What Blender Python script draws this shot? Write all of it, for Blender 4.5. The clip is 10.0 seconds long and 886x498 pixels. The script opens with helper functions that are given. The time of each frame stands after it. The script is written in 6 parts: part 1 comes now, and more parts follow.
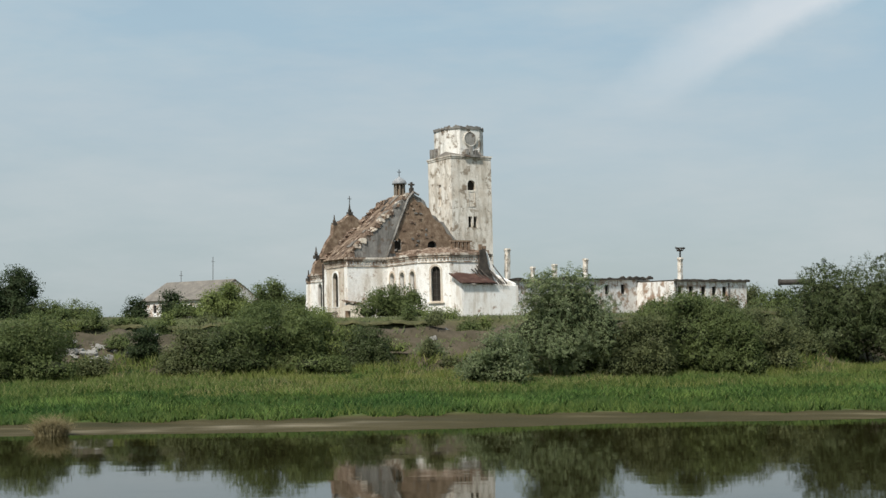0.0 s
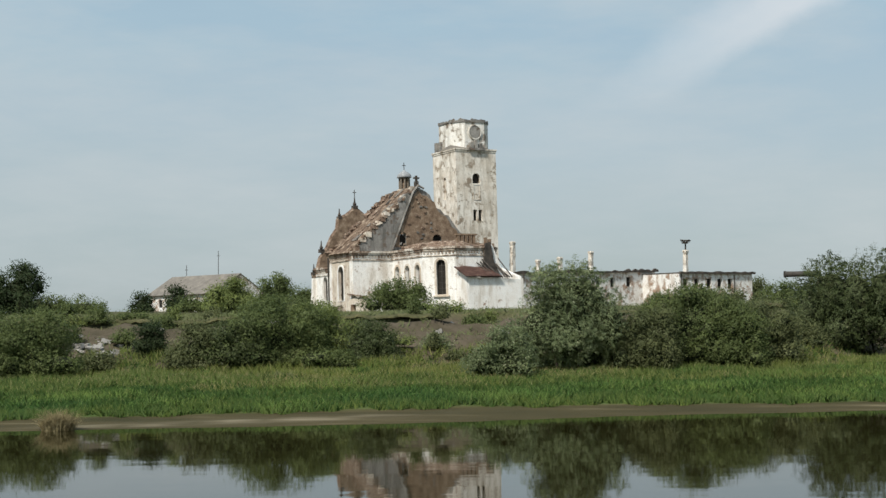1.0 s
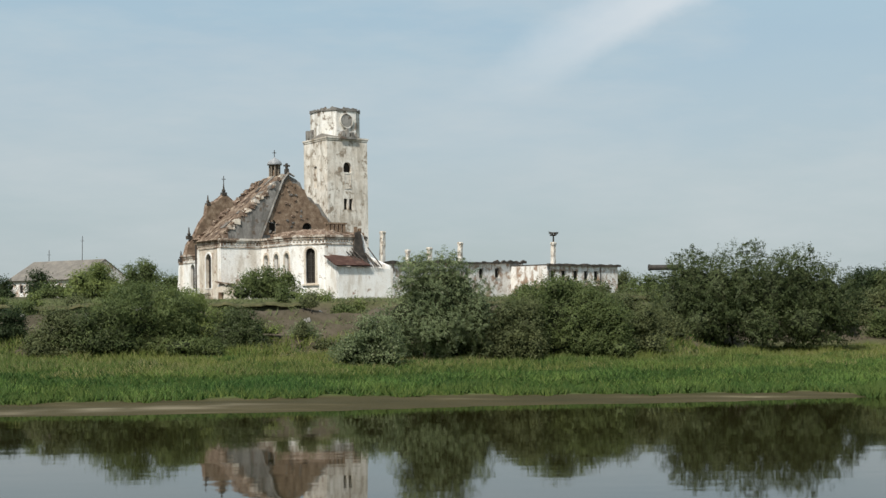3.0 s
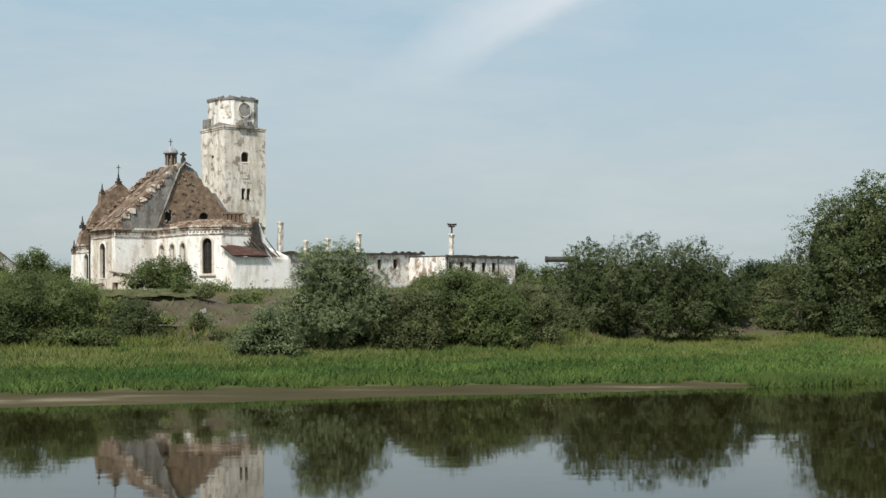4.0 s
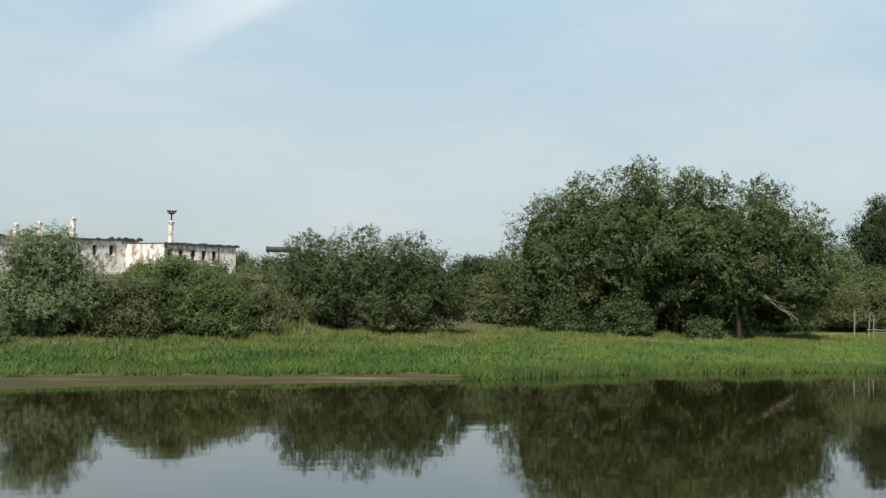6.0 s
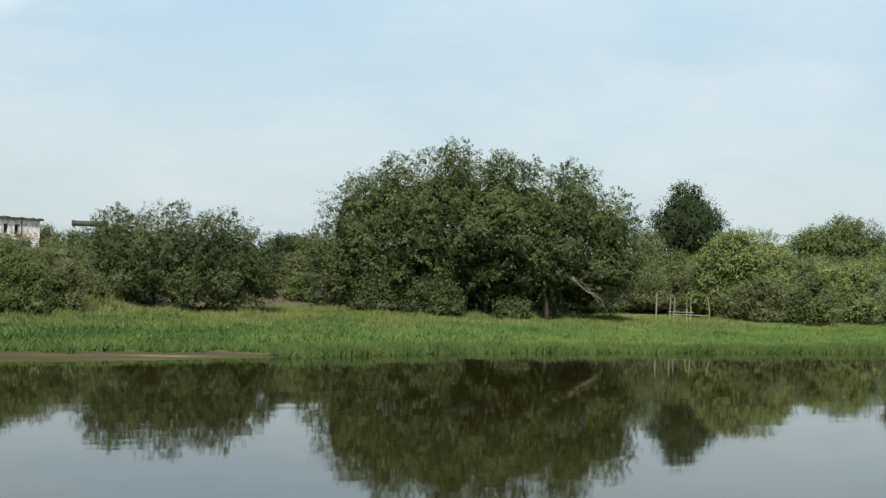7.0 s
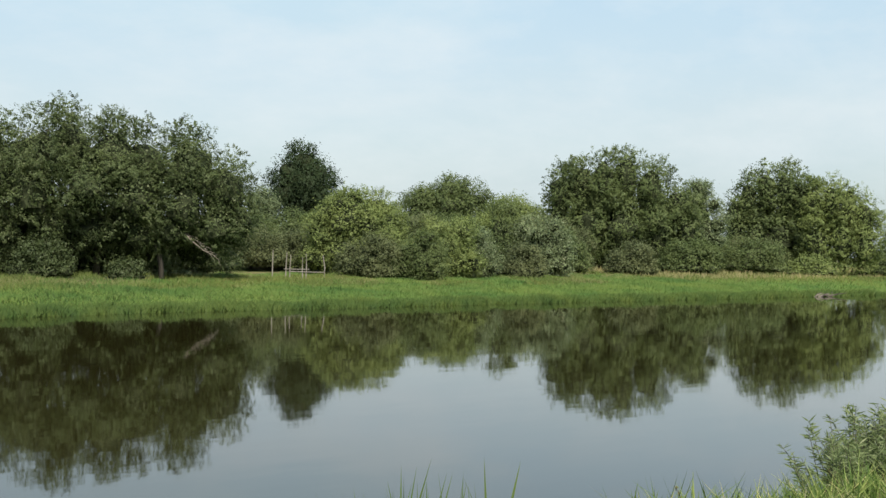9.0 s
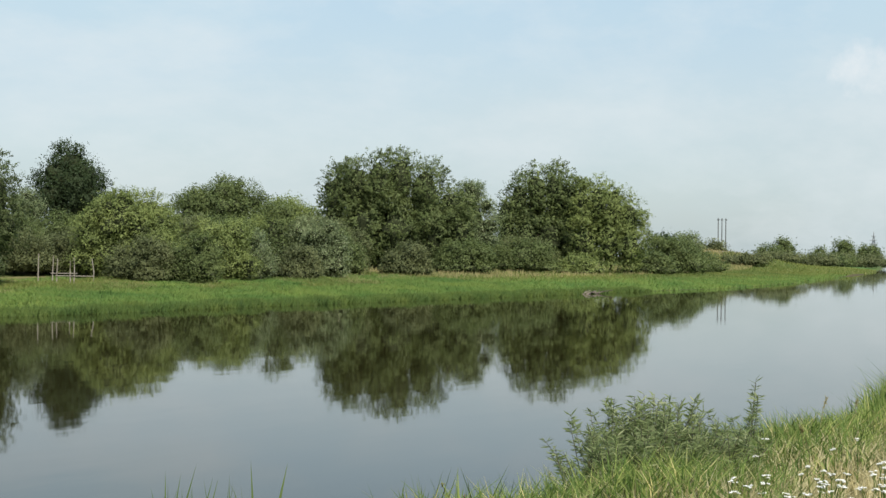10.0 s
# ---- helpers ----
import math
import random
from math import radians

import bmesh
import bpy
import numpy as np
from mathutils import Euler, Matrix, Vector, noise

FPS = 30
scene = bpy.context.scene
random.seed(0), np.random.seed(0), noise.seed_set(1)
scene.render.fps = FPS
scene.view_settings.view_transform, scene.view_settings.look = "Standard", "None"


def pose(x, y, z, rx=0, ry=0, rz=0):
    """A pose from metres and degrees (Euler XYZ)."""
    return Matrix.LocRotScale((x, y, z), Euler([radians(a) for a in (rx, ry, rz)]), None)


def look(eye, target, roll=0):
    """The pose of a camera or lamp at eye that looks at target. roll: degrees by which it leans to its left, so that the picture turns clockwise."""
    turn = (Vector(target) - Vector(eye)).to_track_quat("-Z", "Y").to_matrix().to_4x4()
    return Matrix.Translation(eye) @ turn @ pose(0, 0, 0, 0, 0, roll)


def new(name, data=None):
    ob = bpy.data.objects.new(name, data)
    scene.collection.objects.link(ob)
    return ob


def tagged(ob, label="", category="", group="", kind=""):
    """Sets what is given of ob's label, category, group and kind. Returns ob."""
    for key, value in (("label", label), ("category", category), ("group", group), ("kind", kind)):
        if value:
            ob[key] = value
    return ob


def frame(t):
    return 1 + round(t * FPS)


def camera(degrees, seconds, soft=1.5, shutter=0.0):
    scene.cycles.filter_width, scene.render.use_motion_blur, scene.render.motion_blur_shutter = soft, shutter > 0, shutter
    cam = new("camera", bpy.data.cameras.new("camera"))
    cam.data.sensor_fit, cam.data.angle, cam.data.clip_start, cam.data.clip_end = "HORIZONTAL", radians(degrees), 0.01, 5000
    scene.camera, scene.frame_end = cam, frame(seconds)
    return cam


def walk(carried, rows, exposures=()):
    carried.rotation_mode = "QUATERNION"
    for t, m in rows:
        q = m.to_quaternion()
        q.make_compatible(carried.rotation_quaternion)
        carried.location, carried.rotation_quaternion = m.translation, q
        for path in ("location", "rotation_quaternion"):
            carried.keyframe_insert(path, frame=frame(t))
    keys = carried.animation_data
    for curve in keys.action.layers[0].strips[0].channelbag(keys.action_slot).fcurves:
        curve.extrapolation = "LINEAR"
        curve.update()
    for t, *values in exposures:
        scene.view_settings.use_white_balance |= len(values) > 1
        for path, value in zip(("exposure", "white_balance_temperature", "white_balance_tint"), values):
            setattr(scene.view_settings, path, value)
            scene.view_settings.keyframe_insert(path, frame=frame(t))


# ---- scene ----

# ================= camera: a standing turn, held in front of the body =================
cam = camera(35.9, 10.0, soft=1.45)
EYE, ARM = 4.0, 0.4
ROWS = [  # seconds, yaw, pitch, roll
    (0.0, 0.006, 3.454, -0.449), (0.5, 0.043, 3.216, -0.560), (1.0, 0.224, 3.179, -0.676),
    (1.5, -0.289, 3.254, -0.050), (2.0, -1.673, 3.244, 0.031), (2.5, -3.380, 2.999, -0.067),
    (4.0, -9.458, 2.329, 0.036), (4.5, -12.006, 2.283, 0.270), (5.0, -14.982, 2.171, 0.683),
    (6.5, -24.723, 1.805, 1.431), (7.0, -28.894, 1.377, 1.852), (7.5, -32.721, 1.093, 1.627),
    (8.0, -36.913, 0.609, 1.631), (8.5, -40.722, 0.190, 1.425), (9.0, -44.868, 0.028, 1.117),
    (9.5, -49.347, 0.054, 0.776), (10.0, -54.225, 0.215, 0.586),
]


def eye_pose(yaw, pitch, roll):
    a = radians(yaw)
    place = Vector((-ARM * math.sin(a), ARM * math.cos(a), EYE))
    ahead = Vector((-math.sin(a) * math.cos(radians(pitch)), math.cos(a) * math.cos(radians(pitch)), math.sin(radians(pitch))))
    return look(place, place + ahead, roll)


EXPOSURES = [(0.0, 0.10), (2.5, 0.12), (4.5, 0.24), (6.5, 0.45), (7.5, 0.58), (9.0, 0.61), (10.0, 0.52)]
walk(cam, [(t, eye_pose(a, b, c)) for t, a, b, c in ROWS], EXPOSURES)

# ================= sky and sun =================
SUN_TO = Vector((-0.42, -0.72, 1.0)).normalized()
world = bpy.data.worlds.new("sky")
scene.world = world
world.use_nodes = True


def node(tree, kind, **values):
    n = tree.nodes.new(kind)
    for key, value in values.items():
        n.inputs[int(key[1:]) if key[0] == "_" else key].default_value = value
    return n


def link(tree, a, b):
    tree.links.new(a, b)


def ramp(tree, fac, stops):
    r = tree.nodes.new("ShaderNodeValToRGB")
    while len(r.color_ramp.elements) < len(stops):
        r.color_ramp.elements.new(0.5)
    for e, (p, c) in zip(r.color_ramp.elements, stops):
        e.position, e.color = p, c if len(c) == 4 else (*c, 1)
    link(tree, fac, r.inputs[0])
    return r


def build_sky():
    w = world.node_tree
    bg = w.nodes["Background"]
    sky = w.nodes.new("ShaderNodeTexSky")
    sky.sky_type, sky.sun_disc = "NISHITA", False
    sky.sun_elevation = math.asin(SUN_TO.z)
    sky.sun_rotation = math.atan2(SUN_TO.x, SUN_TO.y)
    sky.dust_density, sky.air_density = 1.5, 1.0
    coord = w.nodes.new("ShaderNodeTexCoord")
    # thin cirrus veil, stretched along one direction
    turn = w.nodes.new("ShaderNodeMapping")
    turn.inputs["Rotation"].default_value = (0.0, radians(32), radians(-10))
    turn.inputs["Scale"].default_value = (1.4, 3.0, 6.0)
    link(w, coord.outputs["Generated"], turn.inputs[0])
    veil = node(w, "ShaderNodeTexNoise", Scale=1.6, Detail=6.0, Roughness=0.55)
    link(w, turn.outputs[0], veil.inputs["Vector"])
    amount = ramp(w, veil.outputs["Fac"], [(0.35, (0.70,) * 3), (0.7, (0.95,) * 3)])
    # one long white streak of high cloud
    dot = w.nodes.new("ShaderNodeVectorMath")
    dot.operation = "DOT_PRODUCT"
    dot.inputs[1].default_value = STREAK
    link(w, coord.outputs["Generated"], dot.inputs[0])
    wisp = node(w, "ShaderNodeTexNoise", Scale=9.0, Detail=5.0, Roughness=0.6)
    link(w, coord.outputs["Generated"], wisp.inputs["Vector"])
    mad = w.nodes.new("ShaderNodeMath")
    mad.operation = "MULTIPLY_ADD"
    mad.inputs[1].default_value = 0.045
    link(w, wisp.outputs["Fac"], mad.inputs[0])
    link(w, dot.outputs["Value"], mad.inputs[2])
    broad = w.nodes.new("ShaderNodeMath")
    broad.operation = "ADD"
    broad.inputs[1].default_value = 0.008
    link(w, mad.outputs[0], broad.inputs[0])
    band = ramp(w, broad.outputs[0], [(0.0, (0,) * 3), (0.001, (0.0,) * 3), (0.014, (0.72,) * 3), (0.028, (0.6,) * 3), (0.050, (0,) * 3)])
    rise = w.nodes.new("ShaderNodeSeparateXYZ")
    link(w, coord.outputs["Generated"], rise.inputs[0])
    high = ramp(w, rise.outputs["Z"], [(0.15, (0,) * 3), (0.235, (1,) * 3)])
    both = w.nodes.new("ShaderNodeMath")
    both.operation = "MULTIPLY"
    link(w, band.outputs[0], both.inputs[0])
    link(w, high.outputs[0], both.inputs[1])
    scaled = w.nodes.new("ShaderNodeMix")
    scaled.data_type = "RGBA"
    scaled.blend_type = "MULTIPLY"
    scaled.inputs[0].default_value = 1.0
    scaled.inputs[7].default_value = (0.10, 0.10, 0.10, 1)
    link(w, sky.outputs[0], scaled.inputs[6])
    haze = ramp(w, rise.outputs["Z"], [(0.0, (0.375, 0.45, 0.475)), (0.10, (0.435, 0.51, 0.54)), (0.22, (0.39, 0.53, 0.61)), (0.6, (0.35, 0.48, 0.59))])
    one = w.nodes.new("ShaderNodeMix")
    one.data_type = "RGBA"
    link(w, amount.outputs[0], one.inputs[0])
    link(w, scaled.outputs[2], one.inputs[6])
    link(w, haze.outputs[0], one.inputs[7])
    two = w.nodes.new("ShaderNodeMix")
    two.data_type = "RGBA"
    two.inputs[7].default_value = (0.72, 0.74, 0.76, 1)
    link(w, both.outputs[0], two.inputs[0])
    puffs = node(w, "ShaderNodeTexNoise", Scale=2.6, Detail=7.0, Roughness=0.62)
    link(w, turn.outputs[0], puffs.inputs["Vector"])
    soft = ramp(w, puffs.outputs["Fac"], [(0.42, (0,) * 3), (0.72, (0.5,) * 3)])
    three = w.nodes.new("ShaderNodeMix")
    three.data_type = "RGBA"
    three.inputs[7].default_value = (0.555, 0.595, 0.61, 1)
    link(w, soft.outputs[0], three.inputs[0])
    link(w, one.outputs[2], three.inputs[6])
    link(w, three.outputs[2], two.inputs[6])
    # one small white cloud low in the east
    puff = w.nodes.new("ShaderNodeVectorMath")
    puff.operation = "DOT_PRODUCT"
    puff.inputs[1].default_value = (0.9381, 0.3217, 0.1285)
    link(w, coord.outputs["Generated"], puff.inputs[0])
    curl = node(w, "ShaderNodeTexNoise", Scale=26.0, Detail=5.0, Roughness=0.6)
    link(w, coord.outputs["Generated"], curl.inputs["Vector"])
    edge = w.nodes.new("ShaderNodeMath")
    edge.operation = "MULTIPLY_ADD"
    edge.inputs[1].default_value = 0.0011
    link(w, curl.outputs["Fac"], edge.inputs[0])
    link(w, puff.outputs["Value"], edge.inputs[2])
    grow = w.nodes.new("ShaderNodeMapRange")
    grow.inputs["From Min"].default_value, grow.inputs["From Max"].default_value = 1.00034, 1.00075
    grow.inputs["To Max"].default_value = 0.7
    link(w, edge.outputs[0], grow.inputs["Value"])
    four = w.nodes.new("ShaderNodeMix")
    four.data_type = "RGBA"
    four.inputs[7].default_value = (0.66, 0.66, 0.66, 1)
    link(w, grow.outputs[0], four.inputs[0])
    link(w, two.outputs[2], four.inputs[6])
    link(w, four.outputs[2], bg.inputs[0])
    bg.inputs[1].default_value = 1.0


STREAK = (-0.5242, -0.0789, 0.8479)
build_sky()
sun = new("sun", bpy.data.lights.new("sun", "SUN"))
sun.data.energy, sun.data.angle, sun.data.color = 4.5, radians(5.0), (1.0, 0.95, 0.86)
sun.matrix_world = look((0, 0, 60), Vector((0, 0, 60)) - SUN_TO)


# ================= materials =================
def material(name, rough=0.8, spec=0.3):
    m = bpy.data.materials.new(name)
    m.use_nodes = True
    b = m.node_tree.nodes["Principled BSDF"]
    b.inputs["Roughness"].default_value = rough
    b.inputs["Specular IOR Level"].default_value = spec
    return m, m.node_tree, b


def noise_at(t, scale, detail=5.0, rough=0.6, stretch=(1, 1, 1), space="Object"):
    c = t.nodes.new("ShaderNodeTexCoord")
    g = t.nodes.new("ShaderNodeMapping")
    g.inputs["Scale"].default_value = stretch
    link(t, c.outputs[space], g.inputs[0])
    n = node(t, "ShaderNodeTexNoise", Scale=scale, Detail=detail, Roughness=rough)
    link(t, g.outputs[0], n.inputs["Vector"])
    return n.outputs["Fac"]


def blend(t, fac, a, b, how="MIX"):
    m = t.nodes.new("ShaderNodeMix")
    m.data_type, m.blend_type = "RGBA", how
    for socket, value in ((m.inputs[0], fac), (m.inputs[6], a), (m.inputs[7], b)):
        if isinstance(value, (int, float)):
            socket.default_value = value
        elif isinstance(value, tuple):
            socket.default_value = (*value, 1) if len(value) == 3 else value
        else:
            link(t, value, socket)
    return m.outputs[2]


def relief(t, b, fac, strength=0.3, distance=0.05):
    n = node(t, "ShaderNodeBump", Strength=strength, Distance=distance)
    link(t, fac, n.inputs["Height"])
    link(t, n.outputs[0], b.inputs["Normal"])


def plaster(name, base, patch, stain, brick, amount=0.6):
    """Old lime plaster: pale coat, grey patches, rain streaks and places where the brick shows."""
    m, t, b = material(name, 0.9, 0.15)
    big = ramp(t, noise_at(t, 0.5, 7.0, 0.7), [(0.44, (0,) * 3), (0.60, (1,) * 3)]).outputs[0]
    streak = ramp(t, noise_at(t, 1.0, 6.0, 0.7, (1.0, 1.0, 0.25)), [(0.47, (0,) * 3), (0.64, (1,) * 3)]).outputs[0]
    rim = ramp(t, noise_at(t, 0.7, 9.0, 0.72), [(amount - 0.06, (0,) * 3), (amount - 0.03, (1,) * 3)]).outputs[0]
    bare = ramp(t, noise_at(t, 0.7, 9.0, 0.72), [(amount, (0,) * 3), (amount + 0.03, (1,) * 3)]).outputs[0]
    blots = ramp(t, noise_at(t, 1.5, 6.0, 0.72), [(0.60, (0,) * 3), (0.72, (0.8,) * 3)]).outputs[0]
    grain = noise_at(t, 9.0, 4.0, 0.6)
    c = blend(t, big, base, patch)
    c = blend(t, streak, c, stain)
    c = blend(t, blots, c, tuple(0.55 * v for v in stain))
    c = blend(t, rim, c, tuple(0.5 * (u + v) for u, v in zip(stain, brick)))
    c = blend(t, bare, c, brick)
    c = blend(t, 0.25, c, ramp(t, grain, [(0.34, (0.2,) * 3), (0.58, (1.0,) * 3)]).outputs[0], "MULTIPLY")
    link(t, c, b.inputs["Base Color"])
    relief(t, b, bare, 0.6, 0.06)
    return m


def mottled(name, colours, scale=1.0, rough=0.9, fine=12.0, bump=0.3, stretch=(1, 1, 1)):
    m, t, b = material(name, rough, 0.2)
    stops = [(0.3 + 0.4 * k / max(1, len(colours) - 1), c) for k, c in enumerate(colours)]
    c = ramp(t, noise_at(t, scale, 6.0, 0.65, stretch), stops).outputs[0]
    g = noise_at(t, fine, 4.0, 0.6, stretch)
    c = blend(t, 0.45, c, ramp(t, g, [(0.3, (0.25,) * 3), (0.7, (1.0,) * 3)]).outputs[0], "MULTIPLY")
    link(t, c, b.inputs["Base Color"])
    relief(t, b, g, bump, 0.05)
    return m


def foliage(name, dark, mid, light, pale=None, wide=0.35, lows=(0.72, 0.76, 0.7), highs=(1.1, 1.08, 1.0), thin_part=0.38, vary=0.5):
    """Leaves: each leaf its own shade, some light passing through."""
    m, t, b = material(name, 0.6, 0.25)
    g = t.nodes.new("ShaderNodeNewGeometry")
    calm = [tuple(u + vary * (v - u) for u, v in zip(mid, c)) for c in (dark, light)]
    stops = [(0.0, calm[0]), (0.5, mid), (0.88, calm[1])] + ([(0.97, pale)] if pale else [])
    c = ramp(t, g.outputs["Random Per Island"], stops).outputs[0]
    patch = ramp(t, noise_at(t, wide, 4.0, 0.6, space="Object"), [(0.35, lows), (0.65, highs)]).outputs[0]
    c = blend(t, 1.0, c, patch, "MULTIPLY")
    link(t, c, b.inputs["Base Color"])
    thin = t.nodes.new("ShaderNodeBsdfTranslucent")
    link(t, c, thin.inputs[0])
    mix = t.nodes.new("ShaderNodeMixShader")
    mix.inputs[0].default_value = thin_part
    out = t.nodes["Material Output"]
    link(t, b.outputs[0], mix.inputs[1])
    link(t, thin.outputs[0], mix.inputs[2])
    link(t, mix.outputs[0], out.inputs[0])
    return m


WHITE = plaster("white_plaster", (0.90, 0.89, 0.86), (0.85, 0.82, 0.77), (0.66, 0.61, 0.54), (0.34, 0.23, 0.17), 0.65)
CREAM = plaster("cream_plaster", (0.70, 0.64, 0.55), (0.60, 0.51, 0.41), (0.44, 0.37, 0.30), (0.36, 0.24, 0.17), 0.62)
LEDGE = plaster("crumbling_cornice", (0.74, 0.70, 0.63), (0.56, 0.48, 0.40), (0.34, 0.28, 0.22), (0.22, 0.15, 0.11), 0.53)
TOWER = plaster("tower_plaster", (0.80, 0.76, 0.69), (0.66, 0.59, 0.50), (0.44, 0.39, 0.32), (0.30, 0.24, 0.18), 0.60)
BELFRY = plaster("belfry_plaster", (0.84, 0.82, 0.78), (0.74, 0.70, 0.63), (0.42, 0.38, 0.32), (0.24, 0.19, 0.15), 0.60)
BARRACK = plaster("barrack_plaster", (0.84, 0.83, 0.81), (0.80, 0.77, 0.72), (0.60, 0.54, 0.48), (0.36, 0.25, 0.18), 0.565)
GREYWALL = plaster("grey_render", (0.22, 0.21, 0.195), (0.34, 0.325, 0.30), (0.12, 0.115, 0.105), (0.20, 0.15, 0.115), 0.60)
BRICK = mottled("bare_brick", [(0.13, 0.088, 0.062), (0.25, 0.175, 0.120), (0.40, 0.31, 0.225)], 1.4, 0.95, 6.0, 0.6)
BRICKDUST = mottled("brick_rubble", [(0.09, 0.065, 0.05), (0.22, 0.15, 0.11), (0.50, 0.42, 0.33)], 2.0, 0.95, 5.0, 0.8)
TILE = mottled("old_roof_tile", [(0.045, 0.034, 0.027), (0.16, 0.108, 0.075), (0.44, 0.35, 0.26)], 1.1, 0.9, 4.0, 0.6)
REDROOF = mottled("rusty_sheet_roof", [(0.045, 0.024, 0.019), (0.085, 0.042, 0.032), (0.16, 0.105, 0.08)], 1.6, 0.7, 8.0, 0.3)
DARKROOF = mottled("black_roofing_felt", [(0.035, 0.033, 0.03), (0.08, 0.07, 0.06), (0.15, 0.12, 0.10)], 1.2, 0.95, 6.0, 0.5)
GREYROOF = mottled("weathered_sheet_roof", [(0.15, 0.135, 0.115), (0.21, 0.19, 0.165), (0.28, 0.25, 0.21)], 0.7, 0.8, 5.0, 0.2)
# Near-black colour for sheets that give empty windows their inner shade.
SHADE = mottled("interior_shade", [(0.02, 0.018, 0.016), (0.05, 0.043, 0.036)], 2.0, 0.9)
METAL = mottled("dull_tin", [(0.24, 0.25, 0.26), (0.42, 0.43, 0.44)], 3.0, 0.45)
IRON = mottled("dark_iron", [(0.04, 0.038, 0.035), (0.09, 0.08, 0.07)], 3.0, 0.7)
WOOD = mottled("grey_wood", [(0.16, 0.13, 0.10), (0.30, 0.26, 0.21)], 3.0, 0.9, 14.0, 0.4, (1, 1, 0.2))
PALEWOOD = mottled("pale_pole_wood", [(0.20, 0.18, 0.145), (0.33, 0.30, 0.25)], 3.0, 0.9, 14.0, 0.3, (1, 1, 0.2))
BARK = mottled("willow_bark", [(0.05, 0.042, 0.034), (0.12, 0.10, 0.08)], 2.0, 0.95, 10.0, 0.7, (1, 1, 0.3))
CONCRETE = mottled("stained_concrete", [(0.25, 0.24, 0.22), (0.40, 0.38, 0.35)], 1.0, 0.9)
TWIGS = mottled("stork_nest_twigs", [(0.05, 0.045, 0.04), (0.12, 0.10, 0.08)], 8.0, 0.95)

# Dark colour for lumps inside crowns: the shade between leaves, painted.
CROWN_SHADE = mottled("crown_shade", [(0.020, 0.026, 0.011), (0.034, 0.042, 0.017), (0.050, 0.058, 0.024)], 3.0, 0.95, 9.0, 0.8)
TURF = mottled("turf_edge", [(0.05, 0.052, 0.022), (0.09, 0.088, 0.04), (0.14, 0.125, 0.06)], 1.5, 0.95, 7.0, 0.8)
LEAF_WILLOW = foliage("willow_leaf", (0.078, 0.103, 0.037), (0.102, 0.132, 0.050), (0.136, 0.166, 0.070), (0.20, 0.22, 0.12))
LEAF_BUSH = foliage("dark_willow_leaf", (0.056, 0.078, 0.029), (0.076, 0.100, 0.039), (0.104, 0.130, 0.054), (0.16, 0.18, 0.10))
LEAF_GREY = foliage("grey_willow_leaf", (0.138, 0.175, 0.082), (0.184, 0.226, 0.114), (0.238, 0.282, 0.158), (0.352, 0.376, 0.251))
LEAF_DARK = foliage("dark_maple_leaf", (0.031, 0.051, 0.021), (0.044, 0.068, 0.028), (0.064, 0.092, 0.037))
LEAF_YELLOW = foliage("yellow_green_leaf", (0.160, 0.202, 0.064), (0.198, 0.242, 0.080), (0.245, 0.285, 0.104))
LEAF_SHRUB = foliage("shrub_leaf", (0.093, 0.127, 0.044), (0.127, 0.162, 0.059), (0.169, 0.203, 0.082))
LEAF_BROWN = foliage("dry_shrub_leaf", (0.109, 0.127, 0.053), (0.140, 0.159, 0.072), (0.179, 0.193, 0.095))
GRASS = foliage("meadow_grass", (0.036, 0.082, 0.017), (0.050, 0.104, 0.022), (0.075, 0.132, 0.031), (0.14, 0.185, 0.060), 0.13, (0.74, 0.84, 0.78), (1.42, 1.16, 1.05), thin_part=0.55)
SEDGE = foliage("waterside_sedge", (0.064, 0.118, 0.03), (0.098, 0.155, 0.04), (0.145, 0.195, 0.052), None, 0.3, (0.7, 0.8, 0.75), (1.3, 1.15, 1.0), thin_part=0.55)
LONGGRASS = foliage("long_meadow_grass", (0.105, 0.145, 0.036), (0.145, 0.184, 0.050), (0.190, 0.218, 0.072), (0.30, 0.30, 0.14), 0.06, (0.8, 0.88, 0.8), (1.25, 1.12, 1.0), thin_part=0.55)
STRAW = foliage("dry_grass", (0.24, 0.22, 0.095), (0.33, 0.29, 0.14), (0.44, 0.38, 0.20), thin_part=0.55)
REED = foliage("withered_reed", (0.15, 0.125, 0.065), (0.24, 0.20, 0.11), (0.36, 0.30, 0.18))
BANKGRASS = foliage("bank_grass", (0.075, 0.135, 0.030), (0.145, 0.220, 0.055), (0.27, 0.33, 0.11), (0.46, 0.43, 0.22), 0.9, (0.75, 0.8, 0.7), (1.25, 1.15, 1.0), thin_part=0.5, vary=1.2)
LEAF_BANK = foliage("bank_willow_leaf", (0.098, 0.132, 0.052), (0.161, 0.201, 0.083), (0.241, 0.282, 0.132), (0.391, 0.414, 0.241), thin_part=0.5, vary=1.2)
BLEACHED = foliage("bleached_grass", (0.36, 0.31, 0.16), (0.48, 0.42, 0.24), (0.62, 0.55, 0.36), thin_part=0.5, vary=1.2)
LUSH = foliage("lush_meadow_grass", (0.104, 0.190, 0.046), (0.140, 0.236, 0.060), (0.184, 0.278, 0.082), (0.19, 0.235, 0.08), 0.13, (0.74, 0.84, 0.78), (1.38, 1.16, 1.05), thin_part=0.55)
PETAL, petal_nodes, petal_shader = material("yarrow_flower", 0.8, 0.2)
petal_shader.inputs["Base Color"].default_value = (0.86, 0.85, 0.82, 1)


